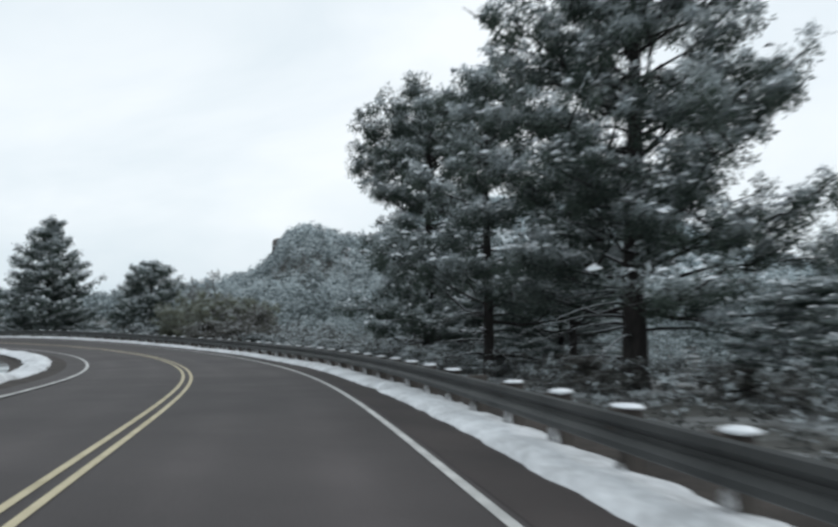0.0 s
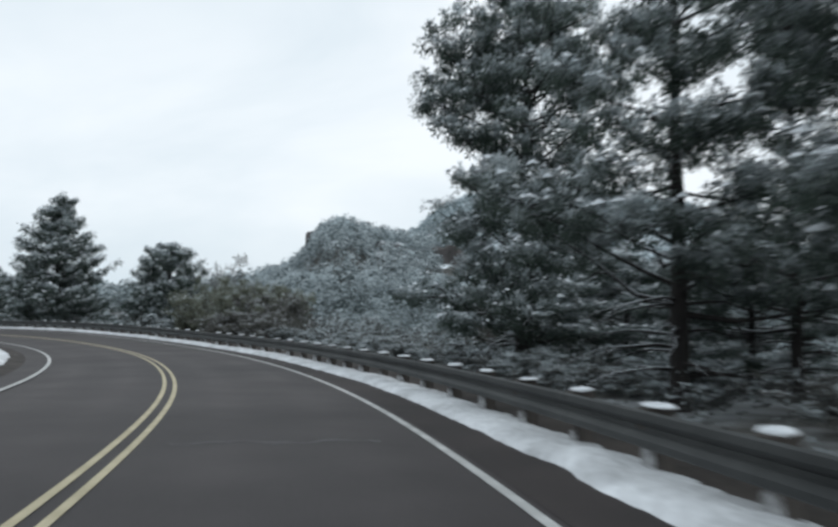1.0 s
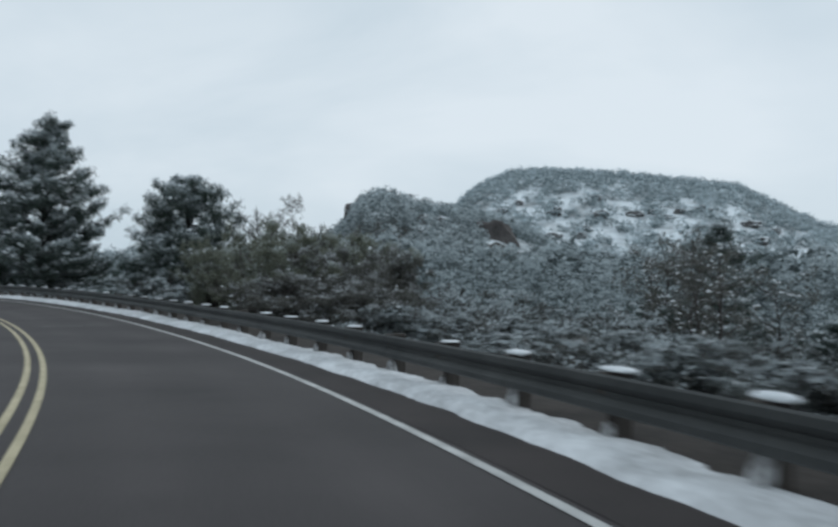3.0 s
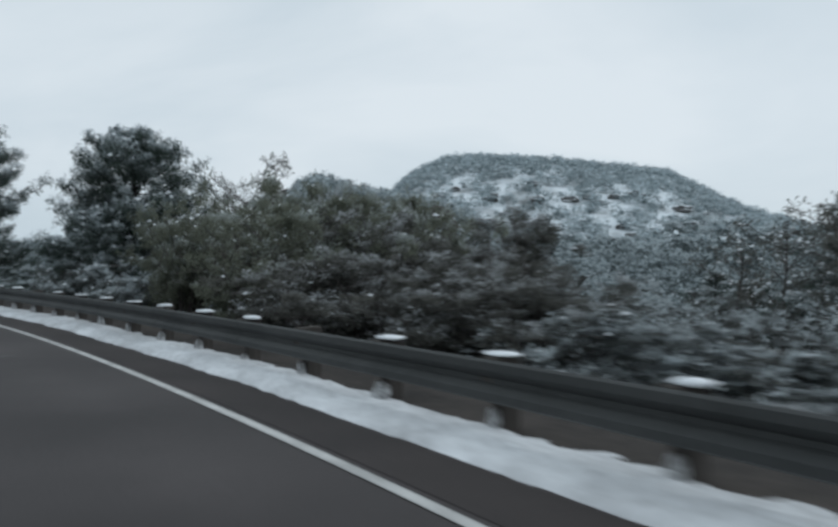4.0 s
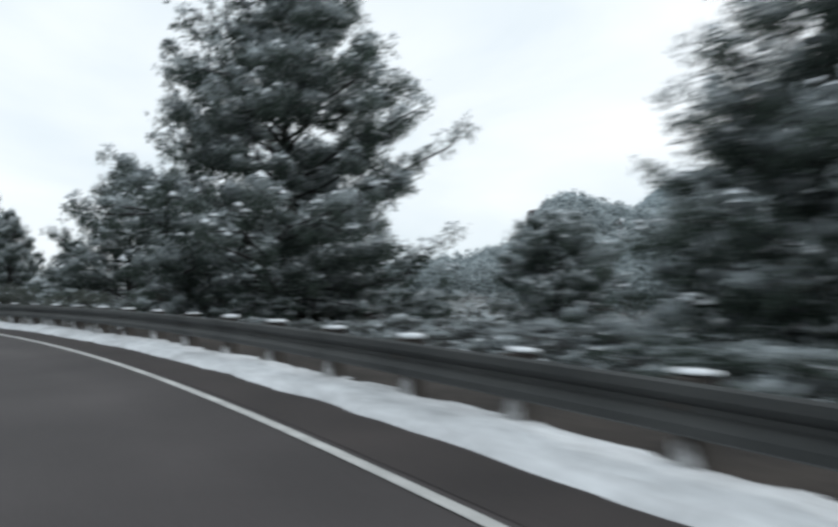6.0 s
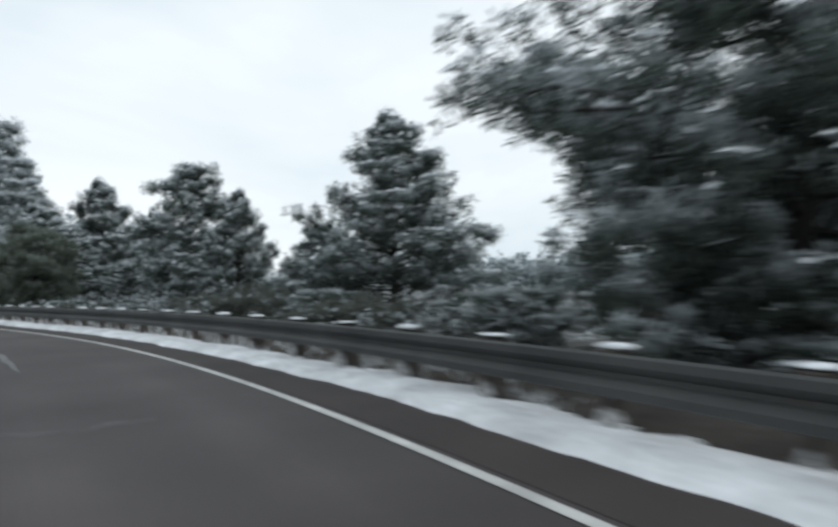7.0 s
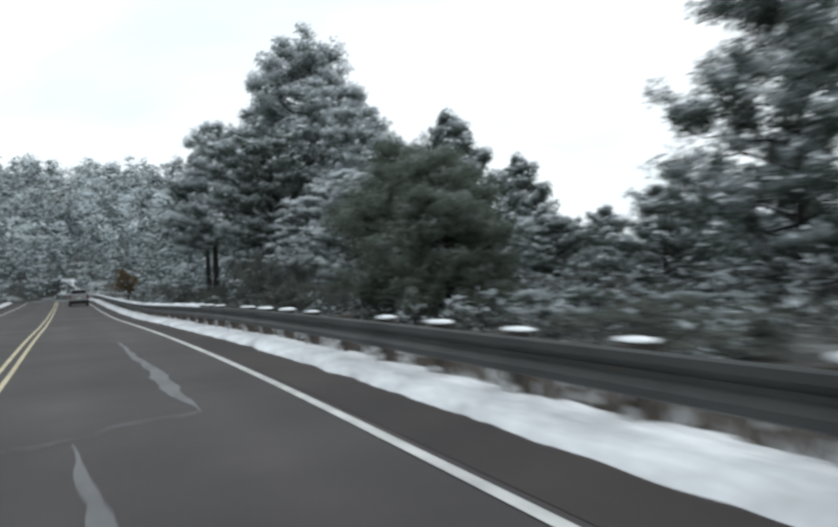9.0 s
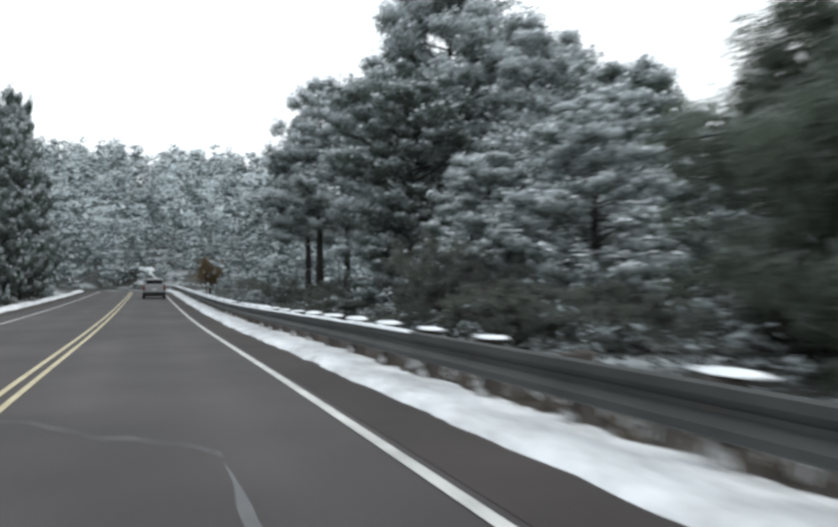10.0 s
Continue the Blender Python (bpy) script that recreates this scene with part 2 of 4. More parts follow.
RY = np.concatenate([[0], np.cumsum(np.cos(_mid) * 0.5)])
_zero = int(np.searchsorted(US, 0))
RX, RY = RX - RX[_zero], RY - RY[_zero]
RZ = spline(US, [-50, -30, -10, 10, 30, 50, 70, 90, 110, 130, 150, 170, 190, 210, 225, 240, 255], [3.9, 3.4, 2.71, 2.01, 1.23, 0.7, 0.36, 0.1, -0.19, -0.75, -1.21, -1.84, -2.34, -2.74, -3.00, -3.28, -3.8])
BANK = np.radians(spline(US, [-50, -10, 10, 30, 50, 70, 90, 110, 130, 150, 170, 190, 210, 255], [-1.6, -1.62, -1.99, -1.16, -0.81, 0.83, 2.62, 1.17, 1.82, 0.82, -0.36, -0.47, -0.61, -0.6]))


def along(u, off, z=0.0):
    """Points beside the road: u metres along it, off to the right of the line, z over its surface."""
    u, off, z = np.broadcast_arrays(np.asarray(u, float), np.asarray(off, float), np.asarray(z, float))
    h = np.interp(u, US, HEAD)
    tilt = np.interp(u, US, BANK) * np.clip(off, -6, 6)
    return np.stack([np.interp(u, US, RX) + off * np.cos(h), np.interp(u, US, RY) + off * np.sin(h), np.interp(u, US, RZ) + tilt + z], -1)


def smooth(a, b, x):
    t = np.clip((x - a) / (b - a), 0, 1)
    return t * t * (3 - 2 * t)


def wave(x, y, s, seed=0.0):
    """A cheap smooth unevenness between -1 and 1."""
    return (np.sin(x / s + 1.3 * np.sin(y / s * 0.7 + seed)) + np.sin(y / s * 1.1 + 1.7 * np.sin(x / s * 0.6 + 2 * seed) + seed)
            + 0.5 * np.sin(x / s * 2.3 + y / s * 1.9 + seed)) / 2.5


def ground_height(x, y):
    x, y = np.asarray(x, float).ravel(), np.asarray(y, float).ravel()
    out = np.empty_like(x)
    for a in range(0, len(x), 4000):
        px, py = x[a:a + 4000], y[a:a + 4000]
        d2 = (px[:, None] - RX[None, ::2]) ** 2 + (py[:, None] - RY[None, ::2]) ** 2
        i = d2.argmin(1) * 2
        d = np.sqrt(d2[np.arange(len(px)), i // 2])
        right = (px - RX[i]) * np.cos(HEAD[i]) + (py - RY[i]) * np.sin(HEAD[i]) > 0
        zr = RZ[i] + BANK[i] * np.clip(np.where(right, d, -d), -6, 6)
        near = zr - 0.30 + 0.06 * wave(px, py, 3.0) * smooth(7, 10, d)
        brink = 19 - 10.5 * (smooth(14, 24, US[i]) * (1 - smooth(55, 63, US[i])) + smooth(85, 89, US[i]) * (1 - smooth(95, 99, US[i])))
        down = near - 0.05 * np.clip(d - 7, 0, 12) - 0.28 * np.clip(d - brink, 0, 128) - 0.16 * np.clip(d - brink, 0, 14) * (19 - brink) / 10.5 + 1.2 * wave(px, py, 22.0) * smooth(18, 60, d)
        up = near + 0.10 * np.clip(d - 9, 0, 90) + 0.8 * wave(px, py, 18.0) * smooth(12, 50, d)
        field = np.where(right, down, up)
        # polar ridges seen across the valley
        az, r = np.degrees(np.arctan2(-px, py)), np.hypot(px, py)
        ridge = np.interp(az, [-40, -20, -10, 0, 10, 15, 18.5, 20.4, 22.2, 23.2, 24.2, 24.8, 25.4, 26.5, 28.3, 32, 40, 55], [-30, -25, -15, -5, 10, 33, 40, 44, 52, 53, 48, 37, 27, 18, 12, 1, -12, -20])
        ridge = ridge + 2.5 * wave(px, py, 35.0, 1.0)
        face = smooth(300, 640, r) * (1 - 0.35 * smooth(660, 1000, r))
        hill = -40 + (ridge + 40) * face
        table = np.interp(az, [-40, -20, -12, -7.9, -6.1, -4.4, -2.5, -1.1, 1.3, 4.8, 8, 11.3, 13.7, 15.3, 16.4, 17.3, 18.5, 22, 30, 45], [0, 8, 34, 62, 74, 95, 122, 140, 150, 160, 166, 171, 167, 150, 134, 112, 95, 50, 16, 0])
        mesa = -40 + (table + 40 + 5 * wave(px, py, 60.0, 2.0)) * smooth(760, 1470, r) ** 0.8
        far = np.maximum(hill, mesa)
        field = np.where(right | (r > 300), np.where(r > 120, np.maximum(field, far), field), field)
        # wooded slope at the end of the straight
        field = np.maximum(field, -5 + 31 * np.exp(-((px + 400) / 115) ** 2 - ((py - 95) / np.where(py > 95, 125, 210)) ** 2))
        out[a:a + 4000] = near + (field - near) * smooth(9, 40, d)
    return out


def set_on(u, off, sink=0.0):
    """Where a thing stands on the ground beside the road."""
    p = along(u, off)
    return float(p[0]), float(p[1]), float(ground_height([p[0]], [p[1]])[0]) - sink


# ---------------------------------------------------------------- meshes
def mesh_of(name, verts, faces, *mats, slots=None, shade=False):
    me = bpy.data.meshes.new(name)
    me.from_pydata(np.asarray(verts, float).reshape(-1, 3).tolist(), [], [list(map(int, f)) for f in faces])
    for m in mats:
        me.materials.append(m)
    if slots is not None:
        me.polygons.foreach_set("material_index", np.asarray(slots, np.int32))
    if shade:
        me.polygons.foreach_set("use_smooth", np.ones(len(me.polygons), bool))
    me.update()
    return me


def triangles(name, pts, mat, frost=None):
    """A mesh of loose triangles: pts is (n, 3, 3); frost: how far up its clump each one sits."""
    n = len(pts)
    me = bpy.data.meshes.new(name)
    me.vertices.add(3 * n)
    me.vertices.foreach_set("co", np.ascontiguousarray(pts, np.float32).ravel())
    me.loops.add(3 * n)
    me.loops.foreach_set("vertex_index", np.arange(3 * n, dtype=np.int32))
    me.polygons.add(n)
    me.polygons.foreach_set("loop_start", np.arange(0, 3 * n, 3, dtype=np.int32))
    me.polygons.foreach_set("loop_total", np.full(n, 3, np.int32))
    me.materials.append(mat)
    me.update(calc_edges=True)
    if frost is not None:
        me.attributes.new("frost", "FLOAT", "FACE").data.foreach_set("value", np.ascontiguousarray(frost, np.float32))
    return me


def part(name, me, parent, label=""):
    ob = new(name, me)
    ob.parent = parent
    return tagged(ob, label) if label else ob


def bm_part(name, bm, mat, parent, label="", shade=False):
    me = bpy.data.meshes.new(name)
    bm.to_mesh(me)
    bm.free()
    me.materials.append(mat)
    if shade:
        me.polygons.foreach_set("use_smooth", np.ones(len(me.polygons), bool))
    return part(name, me, parent, label)


def ribbon(rows):
    """Faces of a grid of points (rows, columns, 3)."""
    rows = np.asarray(rows)
    r, c = rows.shape[:2]
    i = np.arange((r - 1) * (c - 1))
    a = i // (c - 1) * c + i % (c - 1)
    return rows.reshape(-1, 3), np.stack([a, a + c, a + c + 1, a + 1], 1)


def strip(name, label, us, offs, zs, mat, category, shade=True):
    us, offs, zs = np.asarray(us, float), np.asarray(offs, float), np.asarray(zs, float)
    v, f = ribbon(along(us[:, None], np.broadcast_to(offs, (len(us), np.shape(offs)[-1])), np.broadcast_to(zs, (len(us), np.shape(zs)[-1]))))
    f = f[:, ::-1]
    return tagged(new(name, mesh_of(name, v, f, mat, shade=shade)), label, category, kind="structure")


def tube(points, radii, sides=6):
    """Vertices and faces of a tapered tube."""
    p = np.asarray(points, float)
    t = np.gradient(p, axis=0)
    t /= np.linalg.norm(t, axis=1, keepdims=True) + 1e-9
    ref = np.where(np.abs(t[:, 2:3]) > 0.9, [[1.0, 0, 0]], [[0, 0, 1.0]])
    a = np.cross(t, ref)
    a /= np.linalg.norm(a, axis=1, keepdims=True) + 1e-9
    b = np.cross(t, a)
    w = np.linspace(0, 2 * np.pi, sides, endpoint=False)
    ring = p[:, None] + np.asarray(radii)[:, None, None] * (np.cos(w)[None, :, None] * a[:, None] + np.sin(w)[None, :, None] * b[:, None])
    f = []
    for i in range(len(p) - 1):
        for k in range(sides):
            f.append((i * sides + k, i * sides + (k + 1) % sides, (i + 1) * sides + (k + 1) % sides, (i + 1) * sides + k))
    f.append(tuple(range(sides))[::-1])
    f.append(tuple(range((len(p) - 1) * sides, len(p) * sides)))
    return ring.reshape(-1, 3), f


def joined(pieces):
    v, f, n = [], [], 0
    for pv, pf in pieces:
        v.append(pv)
        f += [tuple(n + i for i in q) for q in pf]
        n += len(pv)
    return np.concatenate(v), f


def sprays(rng, centres, needles, length, width, lift=0.25):
    """Fans of needles or leaves round each centre: (n, 3, 3) triangles."""
    n = len(centres) * needles
    d = rng.normal(size=(n, 3))
    d[:, 2] += lift
    d /= np.linalg.norm(d, axis=1, keepdims=True)
    side = np.cross(d, rng.normal(size=(n, 3)))
    side /= np.linalg.norm(side, axis=1, keepdims=True) + 1e-9
    c = np.repeat(centres, needles, axis=0)
    ln = length * rng.uniform(0.55, 1.15, (n, 1))
    root, tip = c + d * ln * 0.12, c + d * ln
    return np.stack([root - side * width * 0.5, tip + side * width * 0.35, tip - side * width * 0.3 + d * width * 0.4], 1)


def snow_pads(rng, centres, low, high):
    """Small uneven cushions of snow: (n, 3, 3) triangles."""
    n, k = len(centres), 6
    w = np.linspace(0, 2 * np.pi, k, endpoint=False)
    r = rng.uniform(low, high, (n, 1)) * rng.uniform(0.6, 1.25, (n, k))
    turn = rng.uniform(0, 6.3, (n, 1))
    rim = np.stack([r * np.cos(w + turn), r * np.sin(w + turn) * 0.75, rng.uniform(-0.05, 0.02, (n, k))], -1) + centres[:, None]
    top = centres + np.stack([np.zeros(n), np.zeros(n), rng.uniform(0.35, 0.6, n) * r.mean(1)], -1)
    nxt = np.roll(rim, -1, axis=1)
    return np.stack([rim, nxt, np.repeat(top[:, None], k, 1)], 2).reshape(-1, 3, 3)


# ---------------------------------------------------------------- large structure
def steps(*runs):
    return np.unique(np.concatenate([np.arange(a, b + 0.01, s) for a, b, s in runs]).round(2))


def build_ground():
    xs = steps((-4500, -1000, 250), (-1000, -340, 22), (-340, 45, 2.6), (45, 650, 22), (650, 4500, 250))
    ys = steps((-4500, -400, 250), (-400, -50, 25), (-50, 135, 2.6), (135, 700, 11), (700, 1750, 24), (1750, 4500, 250))
    gx, gy = np.meshgrid(xs, ys)
    gz = ground_height(gx, gy).reshape(gx.shape)
    v, f = ribbon(np.stack([gx, gy, gz], -1))
    tagged(new("ground", mesh_of("ground", v, f[:, ::-1], M_GROUND, M_SNOWFIELD, slots=(np.hypot(v[f[:, 0], 0], v[f[:, 0], 1]) > 540).astype(int), shade=True)), "brown forest floor patched with thin snow", "ground", kind="structure")


build_ground()
ROAD_U = np.arange(-44, 249, 1.0)
ROAD_OFF = np.linspace(-5.7, 3.2, 37)
road = strip("road", "dark brown-grey asphalt road bending to the left", ROAD_U, ROAD_OFF, np.interp(ROAD_OFF, [-5.7, -3.2, 2.3, 3.2], [-0.03, 0, 0, -0.01]), M_ASPHALT, "road")
wear = sum(np.exp(-((ROAD_OFF - c) / 0.32) ** 2) for c in (-4.0, -2.5, -0.4, 1.15))
wear = np.tile(wear, len(ROAD_U)) * (0.75 + 0.25 * np.sin(np.repeat(ROAD_U, len(ROAD_OFF)) * 0.21))
road.data.attributes.new("track", "FLOAT", "POINT").data.foreach_set("value", np.ascontiguousarray(wear, np.float32))
strip("shoulder", "dark asphalt shoulder beside the white edge line", ROAD_U, [2.28, 3.3], [0.004, -0.004], M_SHOULDER, "road shoulder")
strip("edge_line", "white painted edge line, slightly worn", ROAD_U, [2.09, 2.20], [0.008, 0.008], M_WHITE, "road marking")
LANE = 0.35 * smooth(132, 165, ROAD_U)[:, None]
strip("left_edge_line", "white painted edge line of the far lane", ROAD_U, LANE + [-4.95, -4.83], [0.008, 0.008], M_WHITE, "road marking")
strip("centre_line", "yellow line of the double centre marking", ROAD_U, LANE + [-1.42, -1.33], [0.008, 0.008], M_YELLOW, "road marking")
strip("centre_line", "yellow line of the double centre marking", ROAD_U, LANE + [-1.65, -1.56], [0.008, 0.008], M_YELLOW, "road marking")
strip("verge", "brown roadside soil with patches of snow behind the guardrail", np.arange(-44, 249, 0.8), [3.2, 3.9, 4.8, 6.2, 8.2], [-0.02, 0.03, 0.05, -0.12, -0.45], M_VERGE, "verge")
strip("left_verge", "brown roadside soil along the inner side of the bend", np.arange(-44, 249, 0.8), [-8.6, -7.2, -6.2, -5.6], [-0.45, -0.05, 0.0, -0.04], M_VERGE, "verge")


def seam():
    """The two pale winding seams of mended asphalt, and the cracks that run across the lane."""
    for a, b, at, offs, wide, fat in ((106.0, 132.4, [106, 111, 113.5, 117.5, 119.5, 124.5, 128, 130, 132.4], [-0.25, -0.2, -0.1, -0.07, 0.06, 0.08, 0.03, -0.1, -0.32], 0.060, (124.5, 4.5)),
                                      (133.4, 146.8, [133.4, 135, 138, 141, 144, 146.8], [0.98, 0.93, 0.92, 0.88, 0.86, 0.90], 0.045, (136.5, 3.5))):
        u = np.arange(a, b, 0.3)
        mid = np.interp(u, at, offs) + 0.022 * np.sin(u * 1.1) + 0.014 * np.sin(u * 3.1 + 1)
        half = (wide + 0.02 * np.sin(u * 0.7) ** 2 + 0.065 * np.exp(-((u - fat[0]) / fat[1]) ** 2)) * (1 + 0.18 * np.sin(u * 3.9) + 0.12 * np.sin(u * 8.3))
        half = half * (0.12 + 0.88 * smooth(a, a + 1.6, u) * (1 - smooth(b - 2.4, b, u)))
        strip("road_seam", "pale winding seam of mended asphalt in the lane", u, np.stack([mid - half, mid + half * 0.9], 1), [0.005, 0.005], M_SEAM, "road seam")
    for u0, u1, a, b in ((149.8, 147.0, -1.25, 0.9), (132.2, 133.4, -1.35, 1.0), (62.0, 62.0, -1.0, 1.2), (21.5, 21.5, -1.0, 1.5), (100.0, 100.0, -1.3, 0.6)):
        o = np.linspace(a, b, 24)
        uu = np.linspace(u0, u1, 24) + 0.10 * np.sin(o * 5 + u0) + 0.05 * np.sin(o * 13 + u0)
        v, f = ribbon(np.stack([along(uu, o, 0.005), along(uu + 0.06 + 0.03 * np.sin(o * 9), o, 0.005)], 1))
        tagged(new("road_crack", mesh_of("road_crack", v, f, M_SEAM)), "thin pale filled crack across the lane", "road crack", kind="structure")


seam()


def snow_bank(name, label, inner, outer, height, seed, u_from=-44.0, u_to=248.0, gaps=0.0, rough=1.0):
    """A lumpy strip of ploughed snow along the road between two offsets."""
    rng = np.random.default_rng(seed)
    u = np.arange(u_from, u_to, 0.22)
    lump = np.convolve(rng.normal(size=len(u) + 8), np.ones(4) / 4, "same")[4:-4]
    lump2 = np.convolve(rng.normal(size=len(u) + 60), np.ones(31) / 31, "same")[30:-30]
    k = np.linspace(0, 1, 12)
    side = 1 if outer > inner else -1
    edge_in = inner + side * rough * (0.10 * lump + 0.25 * lump2)
    edge_out = outer + 0.1 * np.roll(lump, 7)
    off = edge_in[:, None] + (edge_out - edge_in)[:, None] * k
    tall = height * (1 + 0.5 * rough * lump + 0.9 * rough * lump2).clip(0.25, 2.2)
    if gaps:
        tall = tall * smooth(-gaps, gaps * 0.4, np.convolve(lump2, np.ones(9) / 9, "same") + 0.02)
    z = -0.03 + (tall[:, None] + 0.03) * np.sin(np.pi * k ** 0.72) ** 0.7 + rng.normal(size=off.shape) * 0.016 * rough
    z[:, 0] = z[:, -1] = -0.05
    v, f = ribbon(along(u[:, None], off, z))
    if side > 0:
        f = f[:, ::-1]
    tagged(new(name, mesh_of(name, v, f, M_DIRTY_SNOW, shade=True)), label, "snow bank", kind="stuff")


snow_bank("snow_bank", "ploughed snow lying along the foot of the guardrail", 2.98, 4.18, 0.105, 4, rough=0.6)
snow_bank("snow_bank", "low ploughed snow along the inner edge of the road", -6.25, -7.5, 0.12, 9, gaps=0.05)


# ---------------------------------------------------------------- guardrail
RAIL_OFF, POST_STEP, POST_PHASE = 3.63, 1.905, 1.85
PROFILE = [(0.030, 0.660), (0.0, 0.640), (-0.004, 0.575), (0.050, 0.520), (0.078, 0.500), (0.078, 0.460), (0.050, 0.440), (-0.004, 0.385), (0.0, 0.320), (0.030, 0.300)]


def build_guardrail():
    rail = tagged(new("guardrail"), "long grey galvanised W-beam guardrail on timber posts", "guardrail")
    rail.location = along(0, RAIL_OFF).tolist()
    inv = Matrix.Translation(rail.location).inverted()
    front = np.array(PROFILE)
    loop = np.concatenate([front, front[::-1] + [0.006, 0.0]])
    n = len(loop)
    first = POST_PHASE - POST_STEP * 22
    count = int((246 - first) / (2 * POST_STEP))
    for k in range(count):
        a = first + k * 2 * POST_STEP
        us = np.linspace(a - 0.12, a + 2 * POST_STEP + 0.05, 6)
        shift = np.linspace(-0.003, 0.003, 6)
        rows = along(us[:, None], RAIL_OFF + loop[None, :, 0] + shift[:, None], loop[None, :, 1])
        v = rows.reshape(-1, 3)
        f = [(i * n + j, i * n + (j + 1) % n, (i + 1) * n + (j + 1) % n, (i + 1) * n + j) for i in range(5) for j in range(n)]
        f += [tuple(range(n)), tuple(range(5 * n, 6 * n))[::-1]]
        ob = part("beam", mesh_of("beam", v, f, M_STEEL), rail)
        ob.matrix_parent_inverse = inv
        if a > 148:
            us = np.linspace(a, a + 2 * POST_STEP, 14)
            tall = 0.030 * np.sin(np.linspace(0, np.pi, 14)) ** 0.4 * (0.6 + 0.4 * np.sin(us * 5.1) ** 2)
            ring = np.stack([np.stack([-0.035 + 0 * us, 0.640 + 0 * us], 1), np.stack([-0.02 + 0 * us, 0.660 + tall], 1), np.stack([0.03 + 0 * us, 0.662 + tall], 1), np.stack([0.055 + 0 * us, 0.645 + 0 * us], 1)], 1)
            v, f = ribbon(along(us[:, None], RAIL_OFF + ring[:, :, 0], ring[:, :, 1]))
            ob = part("snow_ridge", mesh_of("snow_ridge", v, f[:, ::-1], M_SNOW, shade=True), rail, "thin ridge of snow on the beam")
            ob.matrix_parent_inverse = inv
    bm = bmesh.new()
    bmesh.ops.create_cube(bm, size=1.0, matrix=Matrix.Translation((0, 0, 0.08)) @ Matrix.Diagonal((0.19, 0.16, 1.20, 1)))
    bmesh.ops.bevel(bm, geom=bm.edges[:], offset=0.012, segments=1, affect="EDGES")
    post_me = bpy.data.meshes.new("post")
    bm.to_mesh(post_me)
    bm.free()
    post_me.materials.append(M_POST)
    bm = bmesh.new()
    bmesh.ops.create_cube(bm, size=1.0, matrix=Matrix.Translation((0, 0, 0.49)) @ Matrix.Diagonal((0.13, 0.15, 0.36, 1)))
    bmesh.ops.bevel(bm, geom=bm.edges[:], offset=0.008, segments=1, affect="EDGES")
    block_me = bpy.data.meshes.new("spacer_block")
    bm.to_mesh(block_me)
    bm.free()
    block_me.materials.append(M_POST)
    rng = np.random.default_rng(3)
    caps = []
    for c in range(6):
        r = np.random.default_rng(40 + c)
        bm = bmesh.new()
        bmesh.ops.create_icosphere(bm, subdivisions=2, radius=1.0)
        lx, ly, lz = r.uniform(0.24, 0.32), r.uniform(0.26, 0.40), r.uniform(0.030, 0.046)
        for v in bm.verts:
            q = 1 + 0.34 * noise.noise(v.co * 2.3 + Vector((c * 3.1, 0, 0)))
            v.co = Vector((v.co.x * lx * 0.5 * q, v.co.y * ly * 0.55 * q, max(min(v.co.z, 0.6), -0.25) * lz * 1.5 * q))
        me = bpy.data.meshes.new("snow_cap")
        bm.to_mesh(me)
        bm.free()
        me.materials.append(M_SNOW)
        me.polygons.foreach_set("use_smooth", np.ones(len(me.polygons), bool))
        caps.append(me)
    cuff_bm = bmesh.new()
    bmesh.ops.create_icosphere(cuff_bm, subdivisions=2, radius=1.0)
    for v in cuff_bm.verts:
        q = 1 + 0.16 * noise.noise(v.co * 2.6)
        c = Vector([math.copysign(abs(a) ** 0.55, a) for a in v.co])
        v.co = Vector((c.x * (0.085 - 0.02 * c.z) * q, c.y * (0.105 - 0.02 * c.z) * q, c.z * 0.20 * q))
    cuff = bpy.data.meshes.new("snow_mound")
    cuff_bm.to_mesh(cuff)
    cuff_bm.free()
    cuff.materials.append(M_PLASTERED)
    cuff.polygons.foreach_set("use_smooth", np.ones(len(cuff.polygons), bool))
    k = 0
    u = first
    while u < 245:
        h = math.degrees(float(np.interp(u, US, HEAD)))
        m = pose(*along(u, RAIL_OFF + 0.30).tolist(), 0, 0, h)
        ob = part("post", post_me, rail)
        ob.matrix_parent_inverse = inv
        ob.matrix_basis = m
        ob = part("spacer_block", block_me, rail)
        ob.matrix_parent_inverse = inv
        ob.matrix_basis = pose(*along(u, RAIL_OFF + 0.142).tolist(), 0, 0, h)
        if rng.random() < 0.92:
            cap = part("snow_cap", caps[k % 6], rail, "white cushion of snow")
            cap.matrix_parent_inverse = inv
            s = rng.uniform(0.65, 1.2) * (1.0 if u < 140 else 1.8)
            cap.matrix_basis = pose(*along(u + rng.normal() * 0.03, RAIL_OFF + 0.27, 0.685).tolist(), 0, 0, h) @ Matrix.Diagonal((1.0 if u < 140 else 1.2, s, rng.uniform(0.5, 1.0), 1))
        mound = new("snow_mound", cuff)
        s = rng.uniform(0.75, 1.35)
        mound.matrix_basis = pose(*along(u + rng.normal() * 0.02, RAIL_OFF + 0.17, rng.uniform(0.05, 0.13)).tolist(), rng.normal() * 6, rng.normal() * 6, h + rng.normal() * 12) @ Matrix.Diagonal((rng.uniform(0.6, 1.0), rng.uniform(0.5, 1.1), rng.uniform(0.45, 1.1) * (1 - 0.4 * (u > 128)), 1))
        tagged(mound, "upright lump of snow plastered on a guardrail post", "snow lump", group="snow on the guardrail posts")
        u += POST_STEP
        k += 1


build_guardrail()


